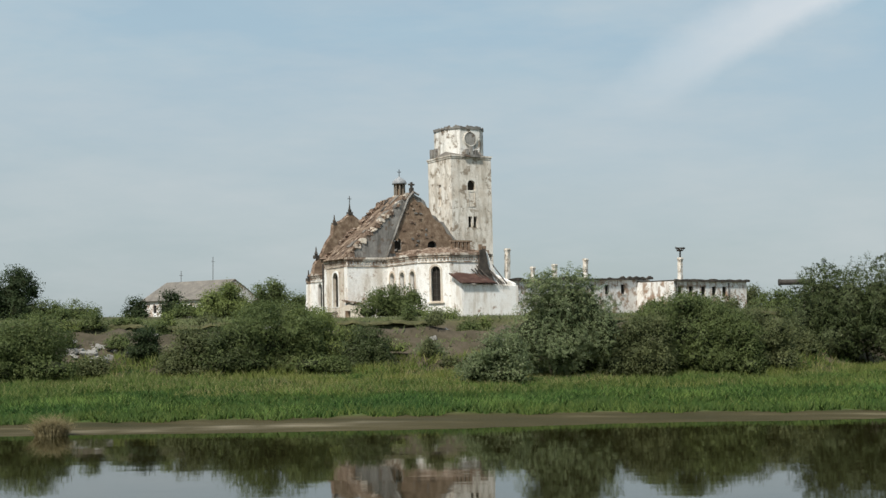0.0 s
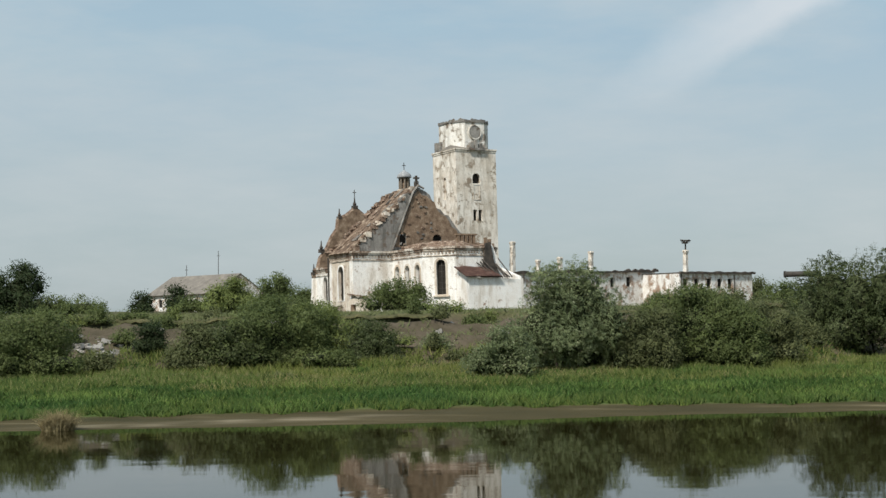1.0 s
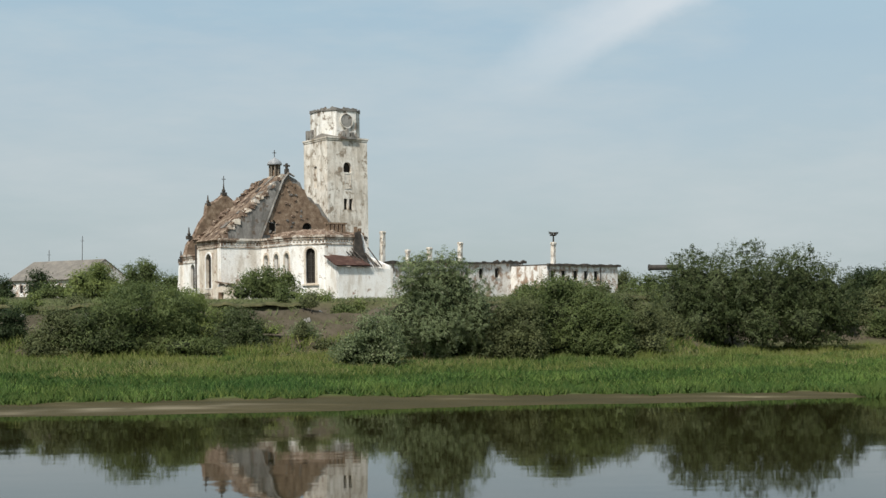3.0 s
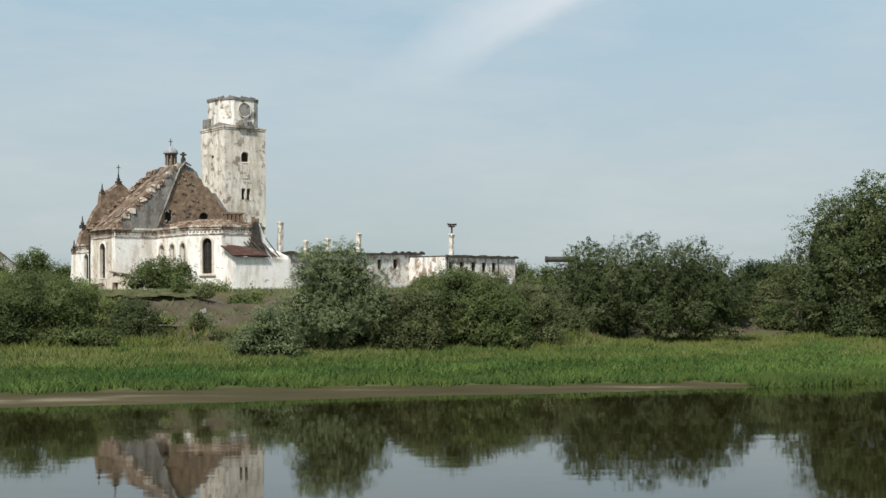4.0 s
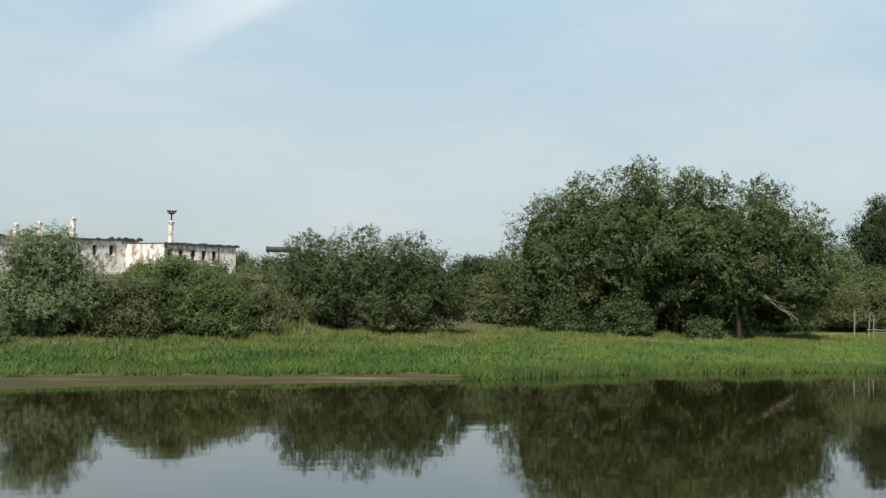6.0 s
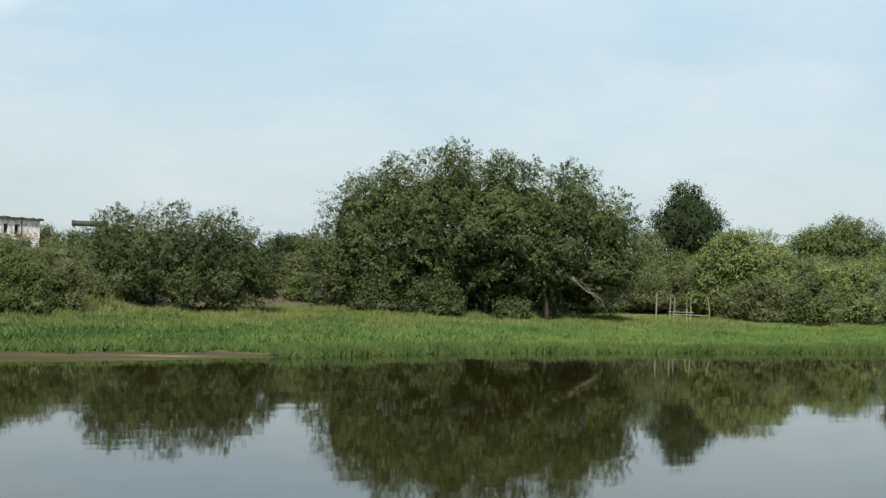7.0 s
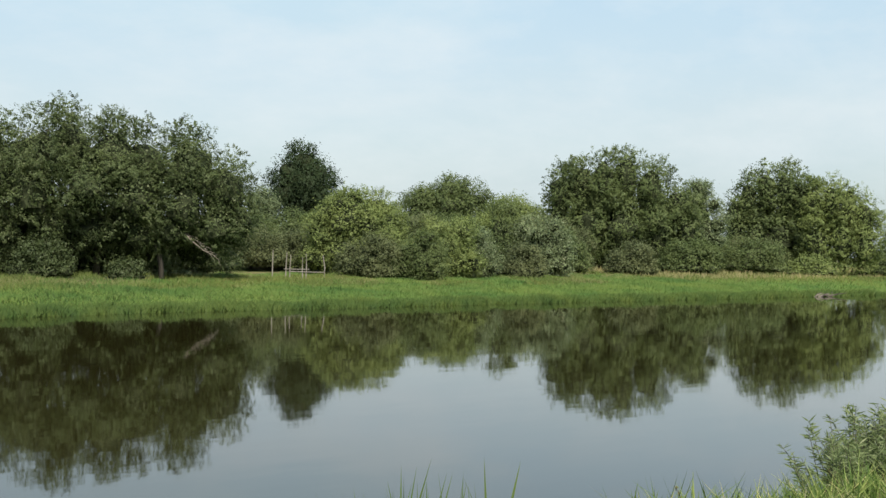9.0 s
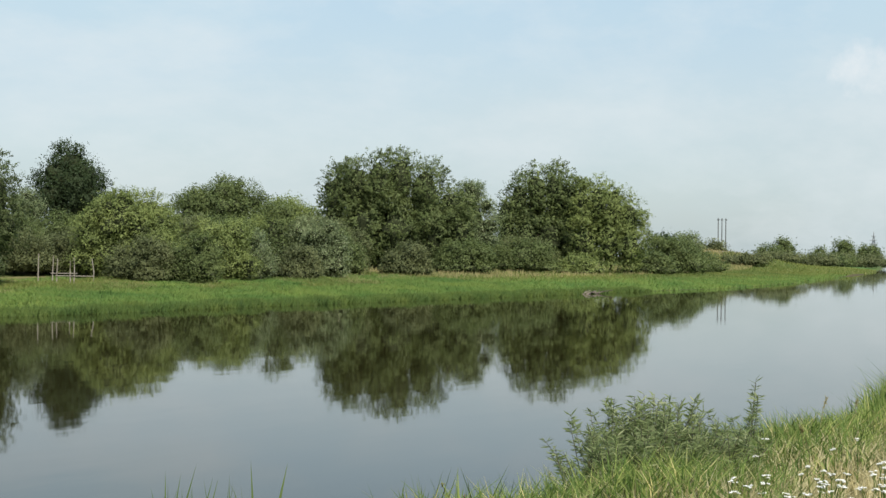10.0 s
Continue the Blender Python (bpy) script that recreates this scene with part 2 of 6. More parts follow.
def ground_material():
    m, t, b = material("river_bank_ground", 0.95, 0.15)
    fine = noise_at(t, 3.0, 6.0, 0.65)
    wide = noise_at(t, 0.08, 5.0, 0.6)
    green = ramp(t, fine, [(0.3, (0.035, 0.060, 0.014)), (0.55, (0.07, 0.10, 0.025)), (0.75, (0.12, 0.13, 0.05))]).outputs[0]
    dry = ramp(t, fine, [(0.3, (0.10, 0.09, 0.04)), (0.6, (0.18, 0.15, 0.07)), (0.8, (0.26, 0.22, 0.12))]).outputs[0]
    soil = ramp(t, noise_at(t, 0.35, 8.0, 0.7), [(0.3, (0.040, 0.037, 0.022)), (0.46, (0.072, 0.060, 0.040)), (0.60, (0.105, 0.086, 0.062)), (0.74, (0.20, 0.17, 0.135))]).outputs[0]
    mud = ramp(t, noise_at(t, 0.5, 6.0, 0.6, (0.25, 1, 1)), [(0.32, (0.036, 0.033, 0.013)), (0.56, (0.062, 0.051, 0.023)), (0.66, (0.100, 0.084, 0.045)), (0.73, (0.22, 0.19, 0.12))]).outputs[0]

    def mask(name):
        a = t.nodes.new("ShaderNodeAttribute")
        a.attribute_name = name
        return a.outputs["Fac"]
    c = blend(t, ramp(t, wide, [(0.45, (0,) * 3), (0.62, (1,) * 3)]).outputs[0], green, dry)
    turf = ramp(t, fine, [(0.3, (0.045, 0.088, 0.020)), (0.6, (0.070, 0.130, 0.030)), (0.8, (0.11, 0.165, 0.045))]).outputs[0]
    c = blend(t, mask("turf"), c, turf)
    c = blend(t, mask("soil"), c, soil)
    c = blend(t, mask("mud"), c, mud)
    sand = ramp(t, noise_at(t, 0.8, 6.0, 0.6, (0.12, 1, 1)), [(0.42, (0.07, 0.058, 0.032)), (0.55, (0.20, 0.17, 0.115)), (0.68, (0.32, 0.28, 0.20))]).outputs[0]
    c = blend(t, mask("sand"), c, sand)
    link(t, c, b.inputs["Base Color"])
    relief(t, b, fine, 0.6, 0.15)
    return m


GROUND = ground_material()


def water_material():
    m, t, b = material("still_river_water", 0.03, 0.50)
    b.inputs["Base Color"].default_value = (0.015, 0.013, 0.004, 1)
    b.inputs["IOR"].default_value = 1.33
    a = noise_at(t, 0.5, 3.0, 0.5, (0.35, 1.0, 1.0))
    n = node(t, "ShaderNodeBump", Strength=0.11, Distance=0.04)
    link(t, a, n.inputs["Height"])
    link(t, n.outputs[0], b.inputs["Normal"])
    return m


WATER = water_material()

# ================= land and water =================
SHORE_X = (-3000, -60, -18, -7, 0, 8, 17, 25, 37, 44, 59, 72, 106, 133, 160, 205, 293, 400, 800, 3000)
SHORE_Y = (53.5, 53.5, 54.6, 55.6, 56.8, 59.5, 60.6, 63, 67.5, 68.8, 69, 70, 71, 72, 72, 80, 103, 132, 250, 900)
LIP_X, LIP_S = (-200, -18, 0, 8, 24, 32, 52, 100, 150, 230), (39.5, 39.6, 40.7, 39.2, 38, 47, 50, 52, 62, 100)
EDGE_X = (-3000, 0, 5, 8, 12, 18, 30, 100, 400, 3000)
EDGE_Y = (5.3, 5.3, 5.3, 4.8, 4.7, 5.5, 8, 19, 60, 250)


def height(x, y):
    """Height of the land: the near bank, the river bed, the far meadow, the eroded slope and the terrace."""
    x, y = np.asarray(x, float), np.asarray(y, float)
    s = y - np.interp(x, SHORE_X, SHORE_Y)
    lip = np.interp(x, LIP_X, LIP_S)
    top = np.interp(x, (-400, -18, -3, 22, 60, 120, 190, 260, 330), (4.4, 4.5, 4.72, 5.2, 6.3, 6.0, 4.0, 2.6, 2.4))
    low = np.interp(s, (-60, -5, 0, 6, 7.5, 18, 35, 60), (-3, -0.7, 0, 0.22, 0.42, 0.95, 1.5, 1.9))
    k = np.clip((s - lip + 15) / 15, 0, 1)
    k = 0.8 * k * k * (3 - 2 * k) + 0.2 * np.clip((s - lip + 1.0) / 1.0, 0, 1)
    up = top + np.clip((s - lip) / 80, 0, 1) * np.maximum(5.6 - top, 0.4) * np.interp(x, (100, 250), (1, 0)) + np.clip((s - lip - 92) / 40, 0, 1) * 1.2
    z = np.where(s > 20, low * (1 - k) + up * k, low)
    steep = np.clip((s - lip + 15) / 4, 0, 1) * np.clip((lip + 0.5 - s) / 2, 0, 1)
    z += steep * (0.32 * np.sin(s * 1.9 + 1.4 * np.sin(x * 0.31)) + 0.22 * np.sin(x * 0.83 + s) * np.sin(s * 1.3 - x * 0.4) + 0.12 * np.sin(x * 2.3 - s * 1.1))
    z += 4.0 * np.exp(-(((x - 305) / 26) ** 2 + ((y - 143) / 22) ** 2)) + 2.5 * np.exp(-(((x - 395) / 30) ** 2 + ((y - 185) / 25) ** 2))
    d = y - np.interp(x, EDGE_X, EDGE_Y)
    near = np.interp(d, (-400, -3, -0.4, 0.3, 4.2, 8), (2.6, 2.38, 2.32, 2.0, -0.6, -3))
    wave = 0.10 * np.sin(x * 0.9 + 1.3 * np.sin(y * 0.5)) * np.sin(y * 0.7 + 0.6) + 0.05 * np.sin(2.3 * x - y)
    return np.where(y < 30 + 0.1 * np.abs(x), np.maximum(near, z), z) + wave * np.where(s > 8, np.clip((s - 8) / 20, 0, 1), np.where(d < 0.5, 0.5, 0.0))


def h(x, y):
    return float(height(x, y))


def steps(*runs):
    out = []
    for a, b, d in runs:
        out += list(np.arange(a, b, d))
    return np.array(sorted(set(np.round(out, 3))))


def build_ground():
    xs = steps((-3000, -400, 200), (-400, -100, 25), (-100, -40, 5), (-40, 130, 1.4), (0, 24, 0.6), (130, 260, 3), (260, 520, 10), (520, 1000, 60), (1000, 3601, 200))
    ys = steps((-600, -40, 40), (-40, -4, 3), (-4, 11, 0.35), (11, 54, 3), (54, 100, 0.8), (100, 180, 1.6), (180, 260, 4), (260, 500, 20), (500, 3601, 150))
    gx, gy = np.meshgrid(xs, ys)
    gz = height(gx, gy)
    co = np.stack([gx, gy, gz], -1).reshape(-1, 3)
    nx, ny = len(xs), len(ys)
    i = (np.arange(ny - 1)[:, None] * nx + np.arange(nx - 1)[None]).ravel()
    quads = np.stack([i, i + 1, i + nx + 1, i + nx], -1)
    me = bpy.data.meshes.new("ground")
    me.from_pydata(co.tolist(), [], quads.tolist())
    me.shade_smooth()
    s = (gy - np.interp(gx, SHORE_X, SHORE_Y)).ravel()
    x = gx.ravel()
    lip = np.interp(x, LIP_X, LIP_S)
    mud_w = np.interp(x, (-60, -18, 0, 10, 24, 30), (5.0, 5.2, 6.6, 5.2, 4.0, 0.8))
    mud = np.clip((mud_w + 0.6 - s) / 1.2, 0, 1) * (gy.ravel() > 20)
    soil = np.clip((s - lip + 15) / 4, 0, 1) * np.clip((lip + 0.5 - s) / 1.5, 0, 1)
    soil = np.maximum(soil, np.exp(-(((x - 305) / 22) ** 2 + ((gy.ravel() - 138) / 14) ** 2)))
    soil = np.maximum(soil, 0.65 * np.clip((s - lip) / 2, 0, 1) * np.clip((150 - x) / 40, 0, 1))
    soil = np.where(s > 0, soil, 0)
    turf = np.clip((s - mud_w + 0.5) / 1.0, 0, 1) * np.clip((24 - s) / 5, 0, 1) * (gy.ravel() > 20)
    sand = np.exp(-((s - 1.7 - 0.16 * (x + 12)) / 0.8) ** 2) * np.clip((x + 19) / 5, 0, 1) * np.clip((1 - x) / 5, 0, 1) * (gy.ravel() > 20) * (0.55 + 0.45 * np.sin(x * 1.7 + 2 * s))
    for name, data in (("mud", mud), ("soil", soil), ("turf", turf), ("sand", sand)):
        me.attributes.new(name, "FLOAT", "POINT").data.foreach_set("value", data.astype(np.float32))
    me.materials.append(GROUND)
    tagged(new("ground", me), "grassy river banks, mud shore and eroded earth slope", "ground", kind="structure")


build_ground()


def build_turf_rim():
    """Overhanging turf along the worn upper edge of the earth slope."""
    xs = np.arange(-62.0, 34.0, 0.35)
    rnd = random.Random(19)
    bm = bmesh.new()
    last = None
    for x in xs:
        s = float(np.interp(x, LIP_X, LIP_S) + np.interp(x, SHORE_X, SHORE_Y))
        s += 0.5 * math.sin(x * 0.45) + 0.3 * math.sin(x * 1.3) + rnd.uniform(-0.12, 0.12)
        z = h(x, s + 1.2)
        sag = rnd.uniform(0.0, 0.14)
        ring = [bm.verts.new(c) for c in ((x, s + 1.6, z - 0.3), (x, s + 1.5, z + 0.05), (x, s, z + 0.10 - 0.5 * sag), (x, s - 0.35 - 2 * sag, z - 0.02 - sag), (x, s - 0.42 - 2 * sag, z - 0.12 - sag), (x, s + 0.1, z - 0.22))]
        if last:
            for k in range(6):
                bm.faces.new((last[k], last[(k + 1) % 6], ring[(k + 1) % 6], ring[k]))
        last = ring
    me = bpy.data.meshes.new("turf_rim")
    bmesh.ops.recalc_face_normals(bm, faces=bm.faces[:])
    bm.to_mesh(me)
    bm.free()
    me.materials.append(TURF)
    tagged(new("turf_rim", me), "dark overhanging turf along the top of the earth slope", "ground", kind="structure")


build_turf_rim()


def plane_mesh(name, x0, y0, x1, y1, mat):
    me = bpy.data.meshes.new(name)
    me.from_pydata([(x0, y0, 0), (x1, y0, 0), (x1, y1, 0), (x0, y1, 0)], [], [(0, 1, 2, 3)])
    me.materials.append(mat)
    return new(name, me)


tagged(plane_mesh("water", -3000, 2, 3600, 1200, WATER), "calm dark brown-green river water", "water", kind="structure")


# ================= mesh tools =================
def part(name, bm, mat, parent=None, label="", smooth=False):
    me = bpy.data.meshes.new(name)
    bmesh.ops.recalc_face_normals(bm, faces=bm.faces[:])
    bm.to_mesh(me)
    bm.free()
    me.materials.append(mat)
    if smooth:
        me.shade_smooth()
    ob = new(name, me)
    if parent is not None:
        ob.parent = parent
    return tagged(ob, label)


def box(bm, x0, y0, z0, x1, y1, z1, m=Matrix()):
    c = Matrix.Translation(((x0 + x1) / 2, (y0 + y1) / 2, (z0 + z1) / 2)) @ Matrix.Diagonal((x1 - x0, y1 - y0, z1 - z0, 1))
    return bmesh.ops.create_cube(bm, size=1.0, matrix=m @ c)["verts"]


def slab(bm, outline, holes, y0, y1, m=Matrix()):
    """A flat panel with holes through it: outline and holes in (along, up), thickness from y0 to y1."""
    edges = []
    for loop in (outline, *holes):
        vs = [bm.verts.new((x, y0, z)) for x, z in loop]
        edges += [bm.edges.new((vs[k], vs[(k + 1) % len(vs)])) for k in range(len(vs))]
    made = bmesh.ops.triangle_fill(bm, use_beauty=True, use_dissolve=False, edges=edges)
    faces = [g for g in made["geom"] if isinstance(g, bmesh.types.BMFace)]
    grown = bmesh.ops.extrude_face_region(bm, geom=faces, use_keep_orig=True)
    vs = [g for g in grown["geom"] if isinstance(g, bmesh.types.BMVert)]
    bmesh.ops.translate(bm, verts=vs, vec=(0, y1 - y0, 0))
    every = set(vs)
    for e in edges:
        every.update(e.verts)
    bmesh.ops.transform(bm, matrix=m, verts=list(every))


def arch(x, z0, z1, w, n=8):
    """A round-headed opening's outline."""
    r = w / 2
    pts = [(x - r, z0), (x + r, z0)]
    return pts + [(x + r * math.cos(math.pi * k / n), z1 - r + r * math.sin(math.pi * k / n)) for k in range(n + 1)]


def rect(x0, z0, x1, z1):
    return [(x0, z0), (x1, z0), (x1, z1), (x0, z1)]


def jagged(points, seed, size=0.25, step=0.7):
    """A broken line through the points."""
    rnd = random.Random(seed)
    out = []
    for (x0, z0), (x1, z1) in zip(points, points[1:]):
        n = max(1, int(math.hypot(x1 - x0, z1 - z0) / step))
        for k in range(n):
            f = k / n
            d = 0 if k == 0 and not out else rnd.uniform(-size, size)
            out.append((x0 + (x1 - x0) * f + 0.2 * d, z0 + (z1 - z0) * f + d))
    return out + [points[-1]]


def tube(bm, path, radii, n=7, m=Matrix()):
    rings = []
    for k, p in enumerate(path):
        a = Vector(path[max(0, k - 1)])
        b = Vector(path[min(len(path) - 1, k + 1)])
        q = (b - a).to_track_quat("Z", "Y")
        rings.append([bm.verts.new(m @ (Vector(p) + q @ Vector((radii[k] * math.cos(2 * math.pi * j / n), radii[k] * math.sin(2 * math.pi * j / n), 0)))) for j in range(n)])
    for a, b in zip(rings, rings[1:]):
        for j in range(n):
            bm.faces.new((a[j], a[(j + 1) % n], b[(j + 1) % n], b[j]))
    bm.faces.new(rings[0][::-1])
    bm.faces.new(rings[-1])


def base(name, place, label, category, group="", turn=None):
    ob = new(name)
    ob.empty_display_size = 0.5
    ob.matrix_world = turn if turn is not None else Matrix.Translation(place)
    return tagged(ob, label, category, group)


# ================= the ruined church =================
CHURCH = Matrix.Translation((-4.05, 190.35, 6.45)) @ Matrix.Rotation(radians(-0.9), 4, "Y") @ Matrix.Rotation(math.atan2(0.496, 0.868), 4, "Z")


def side(x, y, turn):
    """A panel's frame: along it from (x, y), turned about z."""
    return Matrix.Translation((x, y, 0)) @ Matrix.Rotation(radians(turn), 4, "Z")


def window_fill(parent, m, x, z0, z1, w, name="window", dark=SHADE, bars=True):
    """A window: a sheet in the colour of its shade, with its frame, set back in the opening."""
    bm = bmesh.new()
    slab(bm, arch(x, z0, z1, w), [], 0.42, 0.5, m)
    win = part(name, bm, dark, parent, "dark arched window without glass, its shade a flat sheet")
    if bars:
        bm = bmesh.new()
        box(bm, x - 0.05, 0.34, z0, x + 0.05, 0.41, z1 - 0.1, m)
        n = int((z1 - z0) / 0.9)
        for k in range(1, n + 1):
            z = z0 + (z1 - z0) * k / (n + 1)
            box(bm, x - w / 2, 0.345, z - 0.035, x + w / 2, 0.405, z + 0.035, m)
        part("window_frame", bm, IRON, win)
    return win


def surround(parent, m, x, z0, z1, w, mat):
    bm = bmesh.new()
    slab(bm, arch(x, z0 - 0.1, z1 + 0.28, w + 0.56), [arch(x, z0, z1, w)], -0.07, 0.02, m)
    part("window_surround", bm, mat, parent)


def cornice(parent, m, length, z, mat, name="cornice", deep=0.3, x0=0.0):
    bm = bmesh.new()
    box(bm, x0 - 0.1, -deep, z - 0.28, x0 + length + 0.1, 0.1, z, m)
    box(bm, x0, -deep * 0.6, z - 0.55, x0 + length, 0.08, z - 0.283, m)
    box(bm, x0, -deep * 0.35, z - 1.25, x0 + length, 0.08, z - 1.1, m)
    n = max(2, int(length / 0.45))
    for k in range(n):
        a = x0 + length * (k + 0.25) / n
        box(bm, a, -deep * 0.4, z - 0.9, a + length / n * 0.5, 0.06, z - 0.6, m)
    part(name, bm, mat, parent)


def build_church():
    ob = base("church", None, "ruined white plastered church with broken brick gables and roofs", "church", turn=CHURCH)
    H = 7.8
    # chancel wall with three windows, facing the river and the west
    m = side(-4.2, 0, -90)
    holes = [arch(x, 1.3, 5.6, 1.25) for x in (1.6, 4.5, 7.4)]
    bm = bmesh.new()
    slab(bm, [(0.0, -1.5), (8.8, -1.5), (8.8, H), (0.0, H)], holes, 0, 0.7, m)
    part("chancel_wall", bm, WHITE, ob)
    for x in (1.6, 4.5, 7.4):
        window_fill(ob, m, x, 1.3, 5.6, 1.25, dark=CONCRETE, bars=False)
        surround(ob, m, x, 1.3, 5.6, 1.25, CREAM)
    cornice(ob, m, 8.8, H, LEDGE)
    # apse: three facets
    facets = [(-4.2, -8.8, -45, 4.48), (-1.03, -11.97, 0, 5.03), (4.0, -11.97, 45, 4.48)]
    for k, (x, y, turn, w) in enumerate(facets):
        m = side(x, y, turn)
        bm = bmesh.new()
        holes = [arch(2.5, 1.5, 6.1, 1.25)] if k == 0 else []
        slab(bm, [(0, -1.5), (w, -1.5), (w, H), (0, H)], holes, 0, 0.7, m)
        part("apse_wall", bm, CREAM if k == 2 else WHITE, ob)
        cornice(ob, m, w, H, LEDGE)
        if k == 0:
            window_fill(ob, m, 2.5, 1.5, 6.1, 1.25)
            surround(ob, m, 2.5, 1.5, 6.1, 1.25, CREAM)
            bm = bmesh.new()
            box(bm, 1.4, -0.25, 1.2, 3.6, 0.1, 1.4, m)
            part("window_sill", bm, CREAM, ob)
    m = side(7.17, -8.8, 90)
    bm = bmesh.new()
    slab(bm, [(0, -1.5), (10.8, -1.5), (10.8, 5.5), *jagged([(8, 6.4), (5, 7.0), (0, H)], 7, 0.3)], [], 0, 0.7, m)
    part("chancel_wall", bm, CREAM, ob)
    # rubble of the fallen chancel vault over the wall heads
    bm = bmesh.new()
    rim = [(-4.1, 0.0), (-4.1, -8.7), (-0.95, -11.85), (3.95, -11.85), (7.05, -8.7), (7.05, 0.0)]
    outer = [bm.verts.new((x, y, H + 0.02)) for x, y in rim]
    rnd = random.Random(4)
    rings = [outer]
    for f, z in ((0.90, 0.4), (0.72, 0.6), (0.5, 0.7), (0.25, 0.8)):
        rings.append([bm.verts.new((1.5 + (x - 1.5) * f, -3 + (y + 3) * f, H + z + rnd.uniform(-0.3, 0.3))) for x, y in rim])
    for a, b in zip(rings, rings[1:]):
        for j in range(5):
            bm.faces.new((a[j], a[j + 1], b[j + 1], b[j]))
    bm.faces.new(rings[-1])
    bmesh.ops.subdivide_edges(bm, edges=bm.edges[:], cuts=3, use_grid_fill=True)
    for v in bm.verts:
        if v.co.z > H + 0.1:
            v.co += noise.noise_vector(v.co * 1.7) * 0.5
    part("collapsed_roof", bm, BRICKDUST, ob, "rubble of broken brick and tile on the apse")
    # remains of a small brick parapet above the apse
    for k in range(9):
        bm = bmesh.new()
        x = 0.9 + 0.62 * k
        if k in (5, 6):
            continue
        top = 1.75 - (0.5 if k > 6 else 0) + 0.12 * math.sin(k * 2.1)
        box(bm, x, -9.3, H + 0.3, x + 0.36, -8.9, H + top)
        part("parapet_pier", bm, BRICK, ob)
    bm = bmesh.new()
    box(bm, 0.7, -9.35, H + 1.62, 4.0, -8.88, H + 1.85)
    box(bm, 0.6, -9.4, H + 0.2, 6.6, -8.85, H + 0.55)
    part("parapet_rail", bm, BRICK, ob)
    # great gable: grey rendered flank, bare brick where the chancel roof stood
    slope = jagged([(-10.2, H - 0.2), (-6.5, 11.2), (-3.2, 14.5), (-1.2, 16.3), (0, 16.8)], 11, 0.22)
    right = jagged([(0.0, 17.0), (2.0, 15.6), (4.4, 13.2), (6.5, 10.8), (7.5, 9.6)], 12, 0.5)
    bm = bmesh.new()
    slab(bm, [(-10.2, -1.5), (9.0, -1.5), (9.0, 9.2), *right[::-1], *slope[::-1][1:]], [arch(-2.4, 8.4, 10.5, 1.1), arch(3.0, 8.5, 10.2, 1.5)], 0, 0.8)
    part("gable_wall", bm, GREYWALL, ob, "grey weathered half of the great gable")
    bm = bmesh.new()
    scar = jagged([(-3.9, 8.4), (-2.2, 12.0), (-0.6, 15.6), (0.2, 16.4)], 13, 0.15)
    scar2 = jagged([(0.2, 16.4), (2.0, 15.0), (4.4, 12.6), (6.6, 10.2), (7.0, 8.4)], 14, 0.4)
    slab(bm, [*scar, *scar2[1:]], [arch(-2.4, 8.6, 10.5, 1.1), arch(3.0, 8.6, 10.2, 1.5)], -0.12, -0.004)
    part("brick_gable", bm, BRICK, ob, "bare brown brick gable with arched holes")
    rnd = random.Random(16)
    for k in range(26):
        z = rnd.uniform(8.6, 15.5)
        span = (16.6 - z) * 0.46
        x = rnd.uniform(-span, span * 1.7)
        bm = bmesh.new()
        vs = box(bm, x - 0.16, -0.22, z - 0.09, x + 0.16, -0.125, z + 0.12)
        for v in vs:
            v.co += Vector((rnd.uniform(-0.15, 0.15), 0, rnd.uniform(-0.08, 0.08)))
        part("loose_brick", bm, (BRICKDUST, BRICK, GREYWALL)[k % 3], ob)
    # Near-black sheets put shade into the two gable holes.
    for x, w in ((-2.4, 1.1), (3.0, 1.5)):
        window_fill(ob, Matrix(), x, 8.5, 10.2, w, "hole", bars=False)
    bm = bmesh.new()
    tube(bm, [(-4.2, -0.25, 8.0), (-2.4, -0.25, 12.2), (-0.7, -0.25, 16.1), (0.1, -0.25, 17.0), (1.0, -0.25, 16.6)], [0.16, 0.15, 0.15, 0.2, 0.14], 6)
    part("gable_coping", bm, GREYWALL, ob)
    rnd = random.Random(23)
    for k in range(30):
        f = (k + rnd.random()) / 30
        x, z = -10.0 + 9.8 * f, 7.9 + 9.0 * f ** 0.95
        s = rnd.uniform(0.06, 0.42)
        bm = bmesh.new()
        vs = box(bm, x - 1.3 * s, -0.1, z - s, x + 1.3 * s, 0.75, z + 0.8 * s)
        for v in vs:
            v.co += Vector((rnd.uniform(-0.15, 0.15), rnd.uniform(-0.1, 0.1), rnd.uniform(-0.15, 0.15)))
        part("broken_coping", bm, rnd.choice((LEDGE, BRICKDUST, BRICKDUST, TILE, CREAM)), ob)
    # stone cross on the gable's top
    bm = bmesh.new()
    box(bm, -0.25, -0.15, 16.9, 0.25, 0.35, 17.6)
    box(bm, -0.14, -0.05, 17.6, 0.14, 0.23, 18.4)
    box(bm, -0.45, -0.04, 17.95, 0.45, 0.22, 18.18)
    part("stone_cross", bm, DARKROOF, ob)
    # plain front wall and window wall of the side chapel
    bm = bmesh.new()
    slab(bm, rect(-10.3, -1.5, -4.21, H - 0.6), [], -0.25, -0.01)
    part("chapel_wall", bm, WHITE, ob)
    cornice(ob, side(-10.4, -0.25, 0), 6.2, H, LEDGE)
    m = side(-10.3, 6.9, -90)
    bm = bmesh.new()
    slab(bm, rect(0, -1.5, 6.9, H - 0.6), [arch(3.4, 1.2, 5.9, 1.7)], 0, 0.7, m)
